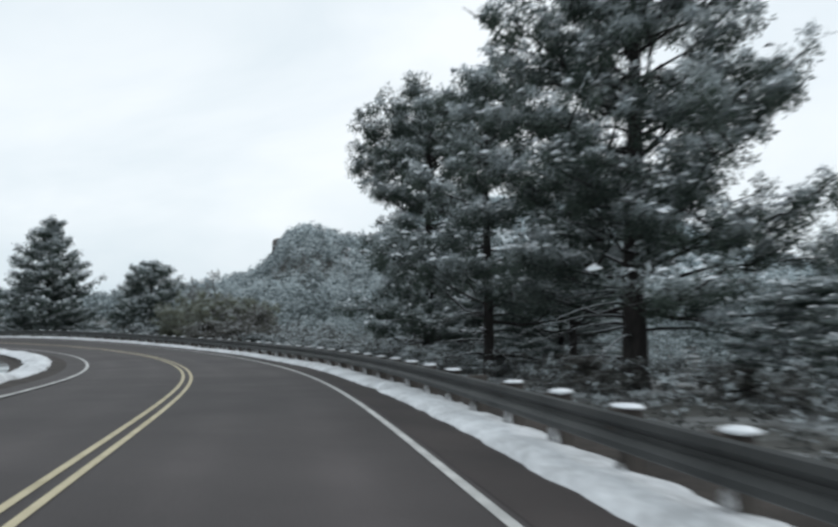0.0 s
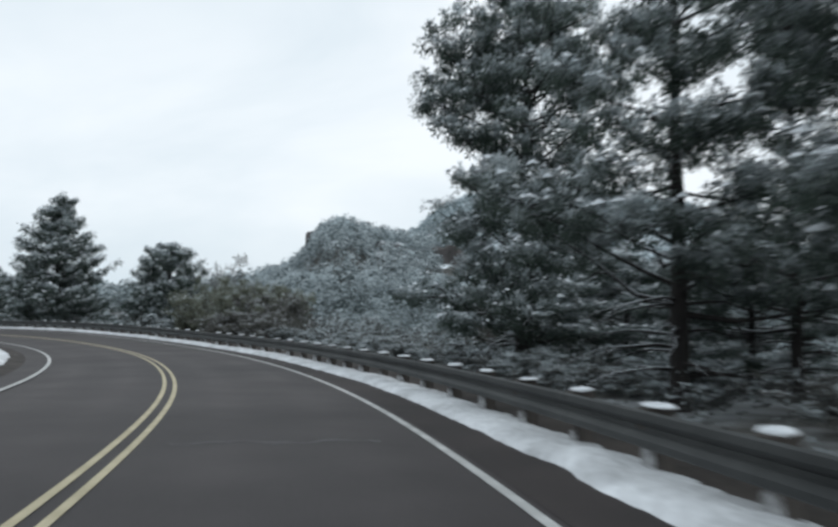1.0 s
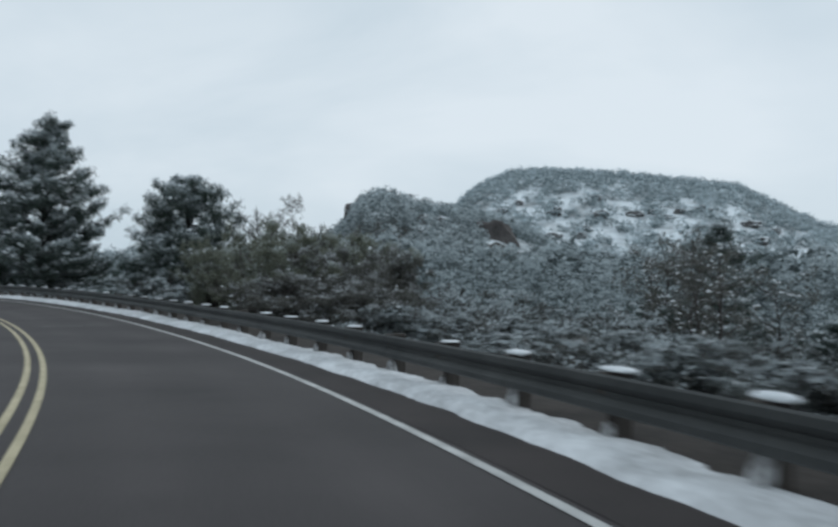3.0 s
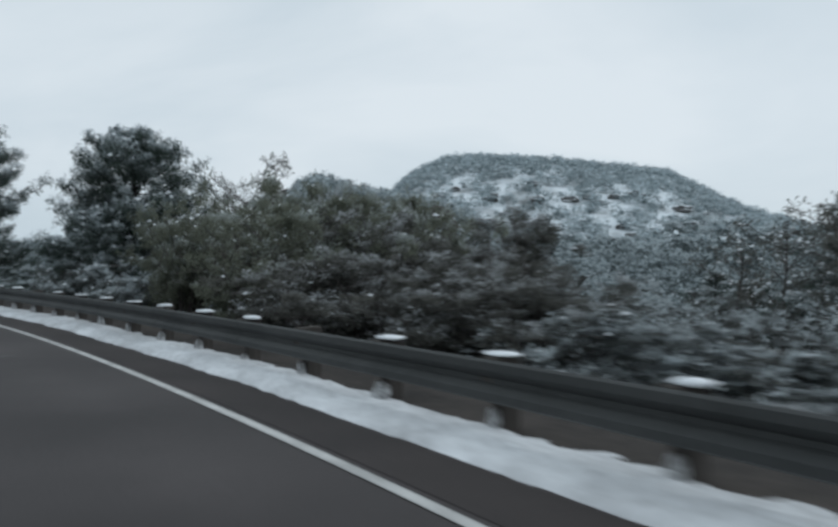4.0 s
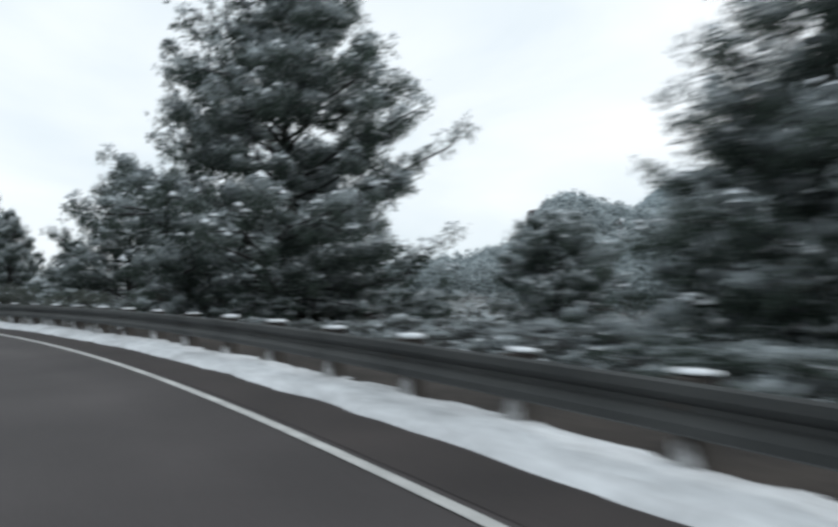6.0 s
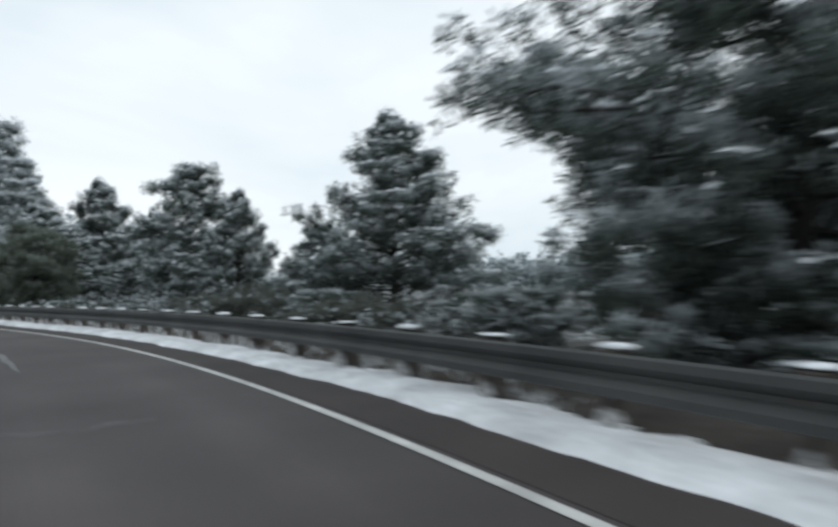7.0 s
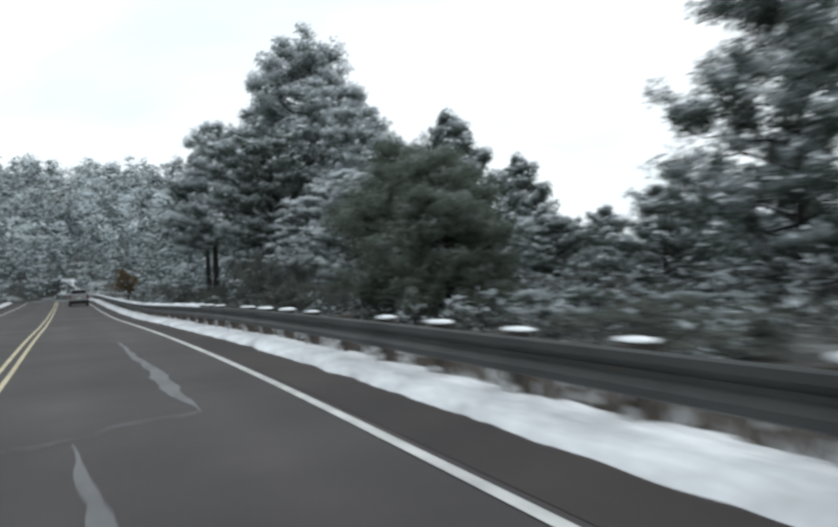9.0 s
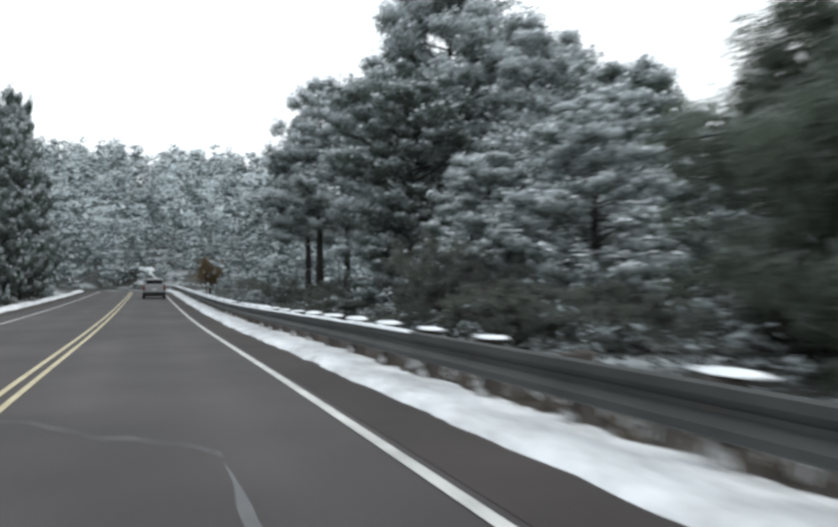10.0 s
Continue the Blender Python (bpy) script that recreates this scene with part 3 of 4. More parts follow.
# ---------------------------------------------------------------- trees
def crown_reach(shape, t, rng):
    """How far a limb reaches at the share t of the crown's height, as a share of the crown's radius."""
    if shape == "cone":
        return (0.05 + 0.95 * (1 - t) ** 0.85) * (0.85 + 0.22 * rng.random())
    if shape == "open":
        return (0.16 + 0.84 * (1 - t) ** 0.8) * (0.55 + 0.6 * rng.random())
    if shape == "dome":
        return max(0.06, 1 - ((t - 0.28) / 0.74) ** 2) ** 0.75 * (0.72 + 0.36 * rng.random())
    if shape == "tiered":
        return float(np.interp(t, [0, 0.10, 0.16, 0.42, 0.52, 0.72, 0.88, 1], [0.80, 0.78, 0.58, 0.56, 0.84, 0.80, 0.5, 0.25])) * (0.72 + 0.36 * rng.random())
    if shape == "spire":
        return (0.34 + 0.66 * (1 - t) ** 0.8) * (0.62 + 0.46 * rng.random())
    return (np.sin(np.pi * (0.22 + 0.70 * t)) * 0.55 + (1 - t) * 0.5) * (0.65 + 0.55 * rng.random())


def pine(seed, height, radius, base=0.22, limbs=46, tufts=1500, shape="broad", snow=0.45, lean=0.0, bare=6, needles=None, girth=1.0, puff=1.0, name="pine_tree"):
    """A pine: trunk with limbs, needle tufts gathered in puffs at the ends of the boughs, and the snow on them; built at the origin."""
    rng = np.random.default_rng(seed)
    tree = new(name)
    zs = np.linspace(-0.6, height * 0.97, 13)
    bend = np.cumsum(rng.normal(size=(13, 2)) * 0.012 * height / 3, axis=0) * (np.linspace(0, 1, 13)[:, None])
    line = np.concatenate([bend + np.stack([zs * lean, zs * 0], 1), zs[:, None]], 1)
    rad = girth * 0.019 * height * (1.05 - np.linspace(0, 1, 13)) ** 0.9 + 0.01
    rad[0] *= 1.3
    pieces = [tube(line, rad, 9)]
    anchors, far_out = [], []
    gold = 2.39996
    for k in range(limbs):
        t = (k + rng.uniform(0, 0.8)) / limbs
        z = height * (base + (0.975 - base) * t)
        length = max(radius * crown_reach(shape, t, rng), 0.35)
        az = k * gold + rng.normal() * 0.35
        rise = rng.uniform(-0.22, 0.46) + 0.36 * t
        s = np.linspace(0, 1, 5)
        start = np.array([np.interp(z, zs, line[:, i]) for i in range(3)])
        d = np.array([math.cos(az), math.sin(az), 0])
        pts = start + d * (s * length)[:, None] + np.array([0, 0, 1.0]) * (length * (rise * s + 0.16 * s ** 3))[:, None]
        pts[1:-1] += rng.normal(size=(3, 3)) * 0.045 * length
        r0 = 0.012 * length + 0.012
        pieces.append(tube(pts, r0 * (1.15 - s), 5))
        count = max(2, int(length / 0.75))
        for q in (np.arange(count) + rng.uniform(0.2, 0.8, count)) / count * 0.66 + 0.34:
            anchors.append(np.array([np.interp(q, s, pts[:, i]) for i in range(3)]) + [0, 0, 0.10])
            far_out.append(q)
        for j in range(max(2, int(length / 0.8))):
            q = rng.uniform(0.30, 0.95)
            a = np.array([np.interp(q, s, pts[:, i]) for i in range(3)])
            turn = az + (1 if j % 2 else -1) * rng.uniform(0.6, 1.1)
            b = a + np.array([math.cos(turn), math.sin(turn), rng.uniform(-0.1, 0.75)]) * length * rng.uniform(0.22, 0.42)
            pieces.append(tube(np.stack([a, (a + b) / 2 + rng.normal(size=3) * 0.03 * length, b]), np.array([r0 * 0.55, r0 * 0.4, r0 * 0.15]), 4))
            anchors += [b, a + (b - a) * 0.6]
            far_out += [1.0, q]
    for q in (0.90, 0.935, 0.965, 0.985):
        anchors.append(np.array([np.interp(height * q, zs, line[:, i]) for i in range(3)]))
        far_out.append(3.0)
    for k in range(bare):
        z = height * rng.uniform(0.05, max(base, 0.10) + 0.04)
        az, ln = rng.uniform(0, 6.28), radius * rng.uniform(0.35, 0.85)
        start = np.array([np.interp(z, zs, line[:, i]) for i in range(3)])
        s = np.linspace(0, 1, 6)[:, None]
        pts = start + np.array([math.cos(az), math.sin(az), 0]) * s * ln + np.array([0, 0, 1]) * (0.16 * s - 0.32 * s ** 2) * ln + rng.normal(size=(6, 3)) * 0.06 * s
        pieces.append(tube(pts, 0.034 * girth * (1.1 - s[:, 0]), 5))
    v, f = joined(pieces)
    part("trunk", mesh_of("trunk", v, f, M_BARK), tree, "dark trunk and limbs lined with snow")
    anchors, far_out = np.array(anchors), np.array(far_out)
    clumps, each, sharp = min(int(tufts / 5), len(anchors)), 16, 9
    pick = rng.choice(len(anchors), clumps, replace=False, p=far_out / far_out.sum())
    rc = puff * (0.26 + 0.014 * height) * rng.uniform(0.65, 1.35, (clumps, 1))
    heart = anchors[pick]
    own = np.repeat(np.arange(clumps), each)
    shift = rng.normal(size=(clumps * each, 3))
    shift *= rng.random((len(shift), 1)) ** 0.33 / np.linalg.norm(shift, axis=1, keepdims=True)
    c = heart[own] + shift * [1.0, 1.0, 0.92] * rc[own]
    size = (0.12 + 0.007 * height) * puff ** 0.5
    tris = sprays(rng, c, sharp, size, 0.34 * size, 0.45)
    lift = (tris[:, :, 2].mean(1) - np.repeat(heart[own, 2], sharp)) / np.repeat(rc[own, 0], sharp)
    loaded = np.repeat(rng.normal(size=clumps)[own] * 0.10, sharp)
    frost = np.clip(0.34 + 0.52 * lift + loaded + rng.normal(size=len(tris)) * 0.10, 0, 1)
    part("crown", triangles("crown", tris, needles or M_NEEDLE, frost), tree, "dark grey-green needle tufts with frosted tops")
    if snow:
        own = np.repeat(np.arange(clumps), 4)[rng.random(clumps * 4) < snow]
        pad = heart[own] + rng.normal(size=(len(own), 3)) * [0.45, 0.45, 0.08] * rc[own] + [0, 0, 1] * rc[own] * 0.74
        part("snow", triangles("snow", snow_pads(rng, pad, 0.35 * size, 0.9 * size), M_SNOW), tree, "white snow lying on the boughs")
    return tree


def snowed(name, leaf_tris, snow_tris, mat, frost):
    """Leaves and the snow that clings to them, one mesh with two materials."""
    me = triangles(name, np.concatenate([leaf_tris, snow_tris]), mat, np.concatenate([frost, np.ones(len(snow_tris))]))
    me.materials.append(M_SNOW)
    me.polygons.foreach_set("material_index", np.repeat(np.array([0, 1], np.int32), [len(leaf_tris), len(snow_tris)]))
    return me


def shrub(seed, height, radius, leaves, mat, snow=0.25, leaf=0.11, name="shrub"):
    """A many-stemmed bush with fine twigs, small leaves and some snow."""
    rng = np.random.default_rng(seed)
    bush = new(name)
    pieces, anchors = [], []
    for k in range(16):
        az, out = rng.uniform(0, 6.28), rng.uniform(0.15, 1.0)
        top = np.array([math.cos(az) * out * radius, math.sin(az) * out * radius, height * rng.uniform(0.65, 1.0) * (1.08 - 0.45 * out ** 2)])
        s = np.linspace(0, 1, 5)[:, None]
        foot = np.array([math.cos(az) * 0.25, math.sin(az) * 0.25, -0.3]) * rng.uniform(0.3, 1)
        pts = foot + (top - foot) * np.concatenate([s ** 1.2, s ** 1.2, s ** 0.8], 1) + rng.normal(size=(5, 3)) * 0.05 * height * s
        pieces.append(tube(pts, 0.028 * (1.15 - s[:, 0]), 4))
        for j in range(9):
            a = pts[1] + (pts[4] - pts[1]) * rng.random()
            b = a + rng.normal(size=3) * [0.3, 0.3, 0.22] * radius * 0.75 + [0, 0, 0.12 * height]
            b[2] = min(b[2], height)
            pieces.append(tube(np.stack([a, (a + b) / 2 + rng.normal(size=3) * 0.05, b]), np.array([0.013, 0.009, 0.004]), 3))
            anchors += [a, (a + b) / 2, b, b]
    v, f = joined(pieces)
    part("branchwork", mesh_of("branchwork", v, f, M_TWIG), bush, "thin bare grey stems")
    anchors = np.array(anchors)
    leaf *= 0.66
    clumps, each, fan = int(leaves / 7), 15, 9
    heart = anchors[rng.integers(0, len(anchors), clumps)] + rng.normal(size=(clumps, 3)) * 0.06 * radius
    heart[:, 2] = np.clip(heart[:, 2], 0.08, height * rng.uniform(0.88, 1.04, clumps))
    rc = rng.uniform(0.10, 0.24, (clumps, 1)) * (0.6 + 0.2 * height)
    own = np.repeat(np.arange(clumps), each)
    c = heart[own] + rng.normal(size=(clumps * each, 3)) * [0.6, 0.6, 0.62] * rc[own]
    tris = sprays(rng, c, fan, leaf * 1.8, leaf * 0.8, 0.25)
    lift = (tris[:, :, 2].mean(1) - np.repeat(heart[own, 2], fan)) / np.repeat(rc[own, 0], fan)
    frost = np.clip(0.36 + 0.40 * lift + np.repeat(rng.normal(size=clumps)[own] * 0.16, fan), 0, 1)
    pad = heart[rng.random(clumps) < snow * 2.5]
    pad = pad + rng.normal(size=pad.shape) * 0.06 + [0, 0, 0.14]
    part("foliage", snowed("foliage", tris, snow_pads(rng, pad, 0.5 * leaf, 1.5 * leaf), mat, frost), bush)
    return bush


def sapling(seed, height):
    """A thin, nearly bare young tree."""
    rng = np.random.default_rng(seed)
    tree = new("sapling")
    s = np.linspace(0, 1, 8)[:, None]
    line = np.concatenate([rng.normal(size=(8, 2)) * 0.06 * s, s * height * 0.96 - 0.3], 1)
    pieces, tips = [tube(line, 0.05 * (1.1 - s[:, 0]), 6)], []
    for k in range(20):
        q = rng.uniform(0.35, 0.97)
        a = np.array([np.interp(q, s[:, 0], line[:, i]) for i in range(3)])
        az, ln = rng.uniform(0, 6.28), rng.uniform(0.4, 1.1)
        b = a + np.array([math.cos(az) * ln, math.sin(az) * ln, ln * 0.75])
        pieces.append(tube(np.stack([a, (a + b) / 2 + [0, 0, -0.08], b]), np.array([0.02, 0.014, 0.006]), 4))
        tips += [b, b, (a + b) / 2]
    v, f = joined(pieces)
    part("branchwork", mesh_of("branchwork", v, f, M_TWIG), tree)
    tips = np.array(tips)
    c = tips[rng.integers(0, len(tips), 170)] + rng.normal(size=(170, 3)) * 0.15
    part("foliage", snowed("foliage", sprays(rng, c, 8, 0.2, 0.06), snow_pads(rng, c[::5] + [0, 0, 0.08], 0.06, 0.12), M_OAK, rng.uniform(0, 0.6, 170 * 8)), tree)
    return tree


def place(ob, u, off, label, category, group="", turn=0.0, size=(1, 1, 1), sink=0.05):
    ob.matrix_basis = pose(*set_on(u, off, sink), 0, 0, turn) @ Matrix.Diagonal((*size, 1))
    return tagged(ob, label, category, group)


def again(ob, u, off, turn, wide, tall, label="", sink=0.05):
    """One more of a kind, turned and stretched a little."""
    c = copy_thing(ob, Matrix.Identity(4))
    c.matrix_basis = pose(*set_on(u, off, sink), 0, 0, turn) @ Matrix.Diagonal((wide, wide, tall, 1))
    return tagged(c, label) if label else c


G_PINES = "pines along the road"
PINE_LABEL = "dark pine tree dusted with snow behind the guardrail"
big = place(pine(11, 15.0, 4.6, 0.15, 96, 3700, "broad", 0.60, bare=16, girth=1.3), 20.5, 10.6, "tall thick-trunked pine with snow on its long boughs", "pine tree", G_PINES)
leaner = place(pine(12, 10.8, 3.6, 0.18, 56, 1350, "open", 0.5, bare=22), 26.2, 8.5, "slender pine with low dead branches behind the guardrail", "pine tree", G_PINES)
spread = place(pine(13, 13.6, 5.0, 0.06, 116, 4000, "tiered", 0.48, bare=12, girth=1.25), 38.6, 11.4, "broad dark pine with drooping snowy boughs", "pine tree", G_PINES, turn=100)
tall_a = place(pine(14, 12.8, 5.6, 0.07, 108, 5400, "open", 0.50, lean=0.075), 100.3, 10.4, "snow-dusted pine with open layered boughs, leaning slightly", "pine tree", G_PINES, turn=25)
round_b = place(pine(25, 7.25, 3.1, 0.05, 78, 3200, "dome", 0.40, puff=1.15), 82.5, 11.5, "round-topped pine above the roadside scrub", "pine tree", G_PINES)
cone_l = place(pine(16, 8.6, 4.3, 0.04, 84, 3600, "cone", 0.60), 119.0, 16.0, "regular cone-shaped pine covered in snow flecks", "pine tree", G_PINES)
tower = place(pine(17, 19.8, 6.8, 0.20, 84, 5400, "spire", 0.85, bare=12, needles=M_NEEDLE_SNOWY, puff=1.2), 184.5, 17.2, "very tall pine with snow-laden rounded top", "pine tree", G_PINES)
stem = place(pine(19, 16.2, 4.4, 0.34, 60, 2600, "broad", 0.65, bare=14, needles=M_NEEDLE_SNOWY), 198.5, 12.4, "slender pine with a long bare trunk and snowy crown", "pine tree", G_PINES)
young = place(pine(18, 9.2, 3.7, 0.08, 76, 2800, "broad", 0.5), 139.2, 16.9, "young pine with a narrow snowy crown", "pine tree", G_PINES)

for src, u, off, turn, wide, tall in (
        (leaner, 27.5, 12.5, 140, 0.75, 0.86), (big, 9.0, 24.0, 90, 0.8, 0.8),
        (round_b, 43.0, 16.0, 30, 0.9, 0.85), (young, 20.0, 20.0, 10, 0.95, 0.95), (young, 34.0, 12.5, 60, 0.75, 0.42), (young, 30.0, 13.5, 200, 0.8, 0.48), (cone_l, 40.0, 15.5, 20, 0.5, 0.45), (young, 16.5, 13.0, 310, 0.6, 0.30), (young, 13.0, 12.5, 100, 0.55, 0.28),
        (cone_l, 129.4, 14.6, 120, 0.60, 0.74), (young, 143.0, 21.0, 250, 0.6, 0.6), (cone_l, 123.0, 15.2, 160, 0.62, 0.50),
        (round_b, 154.0, 19.5, 100, 0.6, 0.55), (young, 160.0, 18.0, 200, 0.65, 0.66),
        (cone_l, 178.5, 26.8, 40, 1.45, 1.72), (tower, 171.5, 17.0, 130, 0.62, 0.60), (stem, 204.0, 12.6, 220, 0.9, 0.84), (stem, 193.5, 13.2, 120, 0.85, 0.9), (tower, 190.5, 16.0, 80, 0.8, 0.80), (tower, 178.5, 17.5, 300, 0.75, 0.76),
        (tower, 160.5, 12.6, 60, 0.42, 0.33), (tower, 167.5, 12.2, 190, 0.42, 0.31), (spread, 178.5, 13.0, 300, 0.85, 0.85), (cone_l, 179.0, 33.0, 10, 1.1, 1.45), (young, 165.0, 16.0, 60, 0.95, 0.98), (tower, 203.0, 21.5, 20, 0.6, 0.5),
        (young, 150.0, 22.0, 40, 0.75, 0.56), (cone_l, 156.5, 24.0, 150, 0.6, 0.62), (young, 154.0, 27.0, 290, 0.75, 0.62), (young, 146.5, 24.5, 170, 0.6, 0.46),
        (round_b, 101.5, 13.5, 70, 0.8, 0.7), (round_b, 92.5, 15.0, 10, 0.55, 0.52), (round_b, 84.6, 12.2, 190, 0.75, 0.62), (cone_l, 109.0, 21.0, 80, 0.6, 0.5)):
    again(src, u, off, turn, wide, tall, PINE_LABEL)
for u, off, turn, wide, tall in ((207, -10.4, 10, 0.58, 1.15), (213, -10.6, 80, 0.6, 1.28), (219, -10.2, 160, 0.55, 1.32), (204, -16.0, 220, 0.7, 1.2), (225, -10.8, 300, 0.6, 1.2),
                                 (211, -20, 30, 0.8, 1.25), (232, -12.0, 120, 0.6, 1.1), (198, -21, 70, 0.8, 1.2)):
    again(tall_a, u, off, turn, wide, tall, "tall snowy pine on the inner side of the bend")

place(sapling(31, 6.8), 79.0, 16.4, "thin young tree with few leaves above the scrub", "sapling", "saplings in the scrub")
thin = place(sapling(32, 6.0), 83.5, 17.0, "thin young tree with few leaves above the scrub", "sapling", "saplings in the scrub")
again(thin, 76.0, 12.5, 90, 0.9, 0.85)
for src, u, off, turn, wide, tall in ((leaner, 63.5, 32.0, 40, 0.75, 0.80), (leaner, 72.0, 40.0, 200, 0.7, 0.60), (thin, 60.5, 26.0, 10, 1.6, 1.0), (thin, 62.6, 28.5, 150, 1.7, 1.1), (thin, 65.0, 30.0, 260, 1.7, 1.15),
                                      (thin, 58.0, 24.0, 80, 1.5, 0.9), (thin, 68.0, 33.0, 330, 1.8, 1.2), (thin, 66.5, 37.0, 30, 1.8, 1.2), (thin, 63.0, 36.0, 190, 1.8, 1.25), (young, 66.0, 37.5, 20, 0.7, 0.60), (young, 69.5, 38.0, 120, 0.8, 0.64), (young, 61.0, 38.0, 220, 0.7, 0.55)):
    again(src, u, off, turn, wide, tall, "thin frosted tree on the slope below the road")

# scrub
OAK_LABEL = "grey-brown oak brush flecked with snow"
oaks = [place(shrub(50, 3.3, 2.3, 1000, M_OAK, 0.07), 66.8, 12.0, OAK_LABEL, "shrub", "roadside scrub"),
        place(shrub(51, 2.8, 2.0, 860, M_OAK, 0.10), 64, 9.4, OAK_LABEL, "shrub", "roadside scrub"),
        place(shrub(52, 3.6, 2.2, 1000, M_OAK, 0.05), 68, 10.8, OAK_LABEL, "shrub", "roadside scrub")]
greens = [place(shrub(53, 3.2, 2.3, 950, M_SCRUB, 0.08), 71, 8.2, "dense olive-green scrub bush with a few flecks of snow", "shrub", "roadside scrub"),
          place(shrub(54, 2.4, 1.9, 900, M_NEEDLE, 0.20), 100, 7.6, "dark green bush with snow on its twigs", "shrub", "roadside scrub")]
olive = place(shrub(57, 3.0, 2.2, 1100, M_OLIVE, 0.01), 163, 8.8, "dense grey-green brush beside the guardrail", "shrub", "roadside scrub")
rs = np.random.default_rng(77)
frosted = [place(shrub(55, 2.5, 2.0, 900, M_FROST, 0.25), 88.0, 8.8, "frosted grey brush with snow on its twigs", "shrub", "roadside scrub", size=(0.9, 0.9, 0.34)),
           place(shrub(56, 2.0, 1.8, 800, M_FROST, 0.3), 90.5, 8.4, "frosted grey brush with snow on its twigs", "shrub", "roadside scrub", size=(0.9, 0.9, 0.4))]
for u in np.arange(58.5, 97, 1.4):
    for row in (0, 1, 2):
        if u > 56 + row * 3.4 and rs.random() < ((0.8, 0.8, 0.65)[row] if u < 71 else 0.8 if u < 74 else 0.6 if u < 85 else 0.3):
            if u < 65.5:
                src, tall = oaks[rs.integers(0, 3)], rs.uniform(0.74, 0.98)
            elif u < 71 + row * 0.3:
                src, tall = (greens[0], rs.uniform(1.02, 1.30)) if rs.random() < 0.8 else (oaks[2], rs.uniform(0.8, 1.05))
            elif u < 72.4 + row * 0.3:
                src, tall = greens[0], rs.uniform(0.75, 0.95)
            elif u < 79.5:
                src, tall = frosted[rs.integers(0, 2)], rs.uniform(0.65, 0.95)
            elif u < 85:
                src, tall = greens[1], rs.uniform(0.32, 0.5) if row == 0 or u < 79.5 else rs.uniform(0.8, 1.15)
            else:
                src, tall = frosted[rs.integers(0, 2)], rs.uniform(0.2, 0.38)
            again(src, u + rs.normal() * 0.4, 7.7 + row * 2.5 + rs.normal() * 0.4, rs.uniform(0, 360), rs.uniform(0.8, 1.15), tall * (0.82 if row == 0 else 1.0) * (0.80 if u < 63 else 1.0))
for u in np.arange(56.2, 59, 1.2):
    again((frosted + oaks[:2])[rs.integers(0, 4)], u + rs.normal() * 0.3, 7.8 + rs.normal() * 0.3, rs.uniform(0, 360), rs.uniform(0.75, 1.0), rs.uniform(0.45, 0.7))
for u in np.arange(27, 59, 0.8):
    again(frosted[rs.integers(0, 2)], u, 8.6 + rs.uniform(0, 2.4), rs.uniform(0, 360), rs.uniform(0.5, 0.85), rs.uniform(0.22, 0.4), "low frosted brush at the edge of the slope")
for u in np.arange(-6, 27, 2.6):
    again(oaks[rs.integers(0, 3)], u, 9.0 + rs.uniform(0, 6), rs.uniform(0, 360), rs.uniform(0.5, 0.8), rs.uniform(0.16, 0.26), "low snowy brush on the slope")
for u in np.arange(96, 142, 1.9):
    src = (greens[1], olive)[rs.integers(0, 2)]
    again(src, u, 8.0 + rs.uniform(0, 5.5), rs.uniform(0, 360), rs.uniform(0.7, 1.0), rs.uniform(0.35, 0.62) * (1.2 if u < 104 else 1.0 if u < 126 else 0.75))
for u in np.arange(150, 236, 2.1):
    src = (olive, olive, greens[1], greens[1], frosted[1])[rs.integers(0, 5)] if u < 162 else (olive, frosted[0], frosted[1])[rs.integers(0, 3)]
    again(src, u, 8.2 + rs.uniform(0, 6), rs.uniform(0, 360), rs.uniform(0.8, 1.15), rs.uniform(0.3, 0.7))
dark = place(pine(60, 5.8, 2.7, 0.03, 84, 3000, "dome", 0, needles=M_NEEDLE_DARK, puff=1.25, name="juniper"), 151.0, 11.8, "large dense dark green juniper free of snow", "juniper", "junipers by the road")
again(dark, 148.0, 10.2, 90, 0.9, 0.85)
again(dark, 144.8, 9.6, 10, 0.7, 0.62)
place(shrub(61, 4.2, 2.0, 620, M_RUST, 0.08), 233.0, 7.0, "bush with rusty orange autumn leaves", "shrub", "rusty bushes")
for u in np.arange(196, 236, 3.0):
    again(oaks[rs.integers(0, 3)], u, -9.5 - rs.uniform(0, 5), rs.uniform(0, 360), 0.6, rs.uniform(0.3, 0.5), "low snowy brush on the slope")


def roadside_grass():
    """Tufts of dry grass, white with frost, along the foot of the guardrail."""
    rng = np.random.default_rng(61)
    n, blades = 650, 11
    u, off = rng.uniform(98, 152, n), rng.uniform(3.85, 4.75, n)
    foot = along(u, off, 0.02)
    c = np.repeat(foot, blades, axis=0) + rng.normal(size=(n * blades, 3)) * [0.05, 0.05, 0.0]
    tall = np.repeat(rng.uniform(0.08, 0.26, n), blades)[:, None] * rng.uniform(0.6, 1.1, (n * blades, 1))
    lean = rng.normal(size=(n * blades, 3)) * [0.35, 0.35, 0.0] + [0, 0, 1]
    side = np.cross(lean, rng.normal(size=(n * blades, 3)))
    side *= 0.011 / np.linalg.norm(side, axis=1, keepdims=True)
    tip = c + lean * tall
    tris = np.stack([c - side, c + side, tip], 1)
    me = triangles("grass_tufts", tris, M_GRASS, np.repeat(rng.uniform(0, 1, n), blades))
    tagged(new("grass_tufts", me), "dry frosted grass tufts along the foot of the guardrail", "grass", kind="stuff")


roadside_grass()

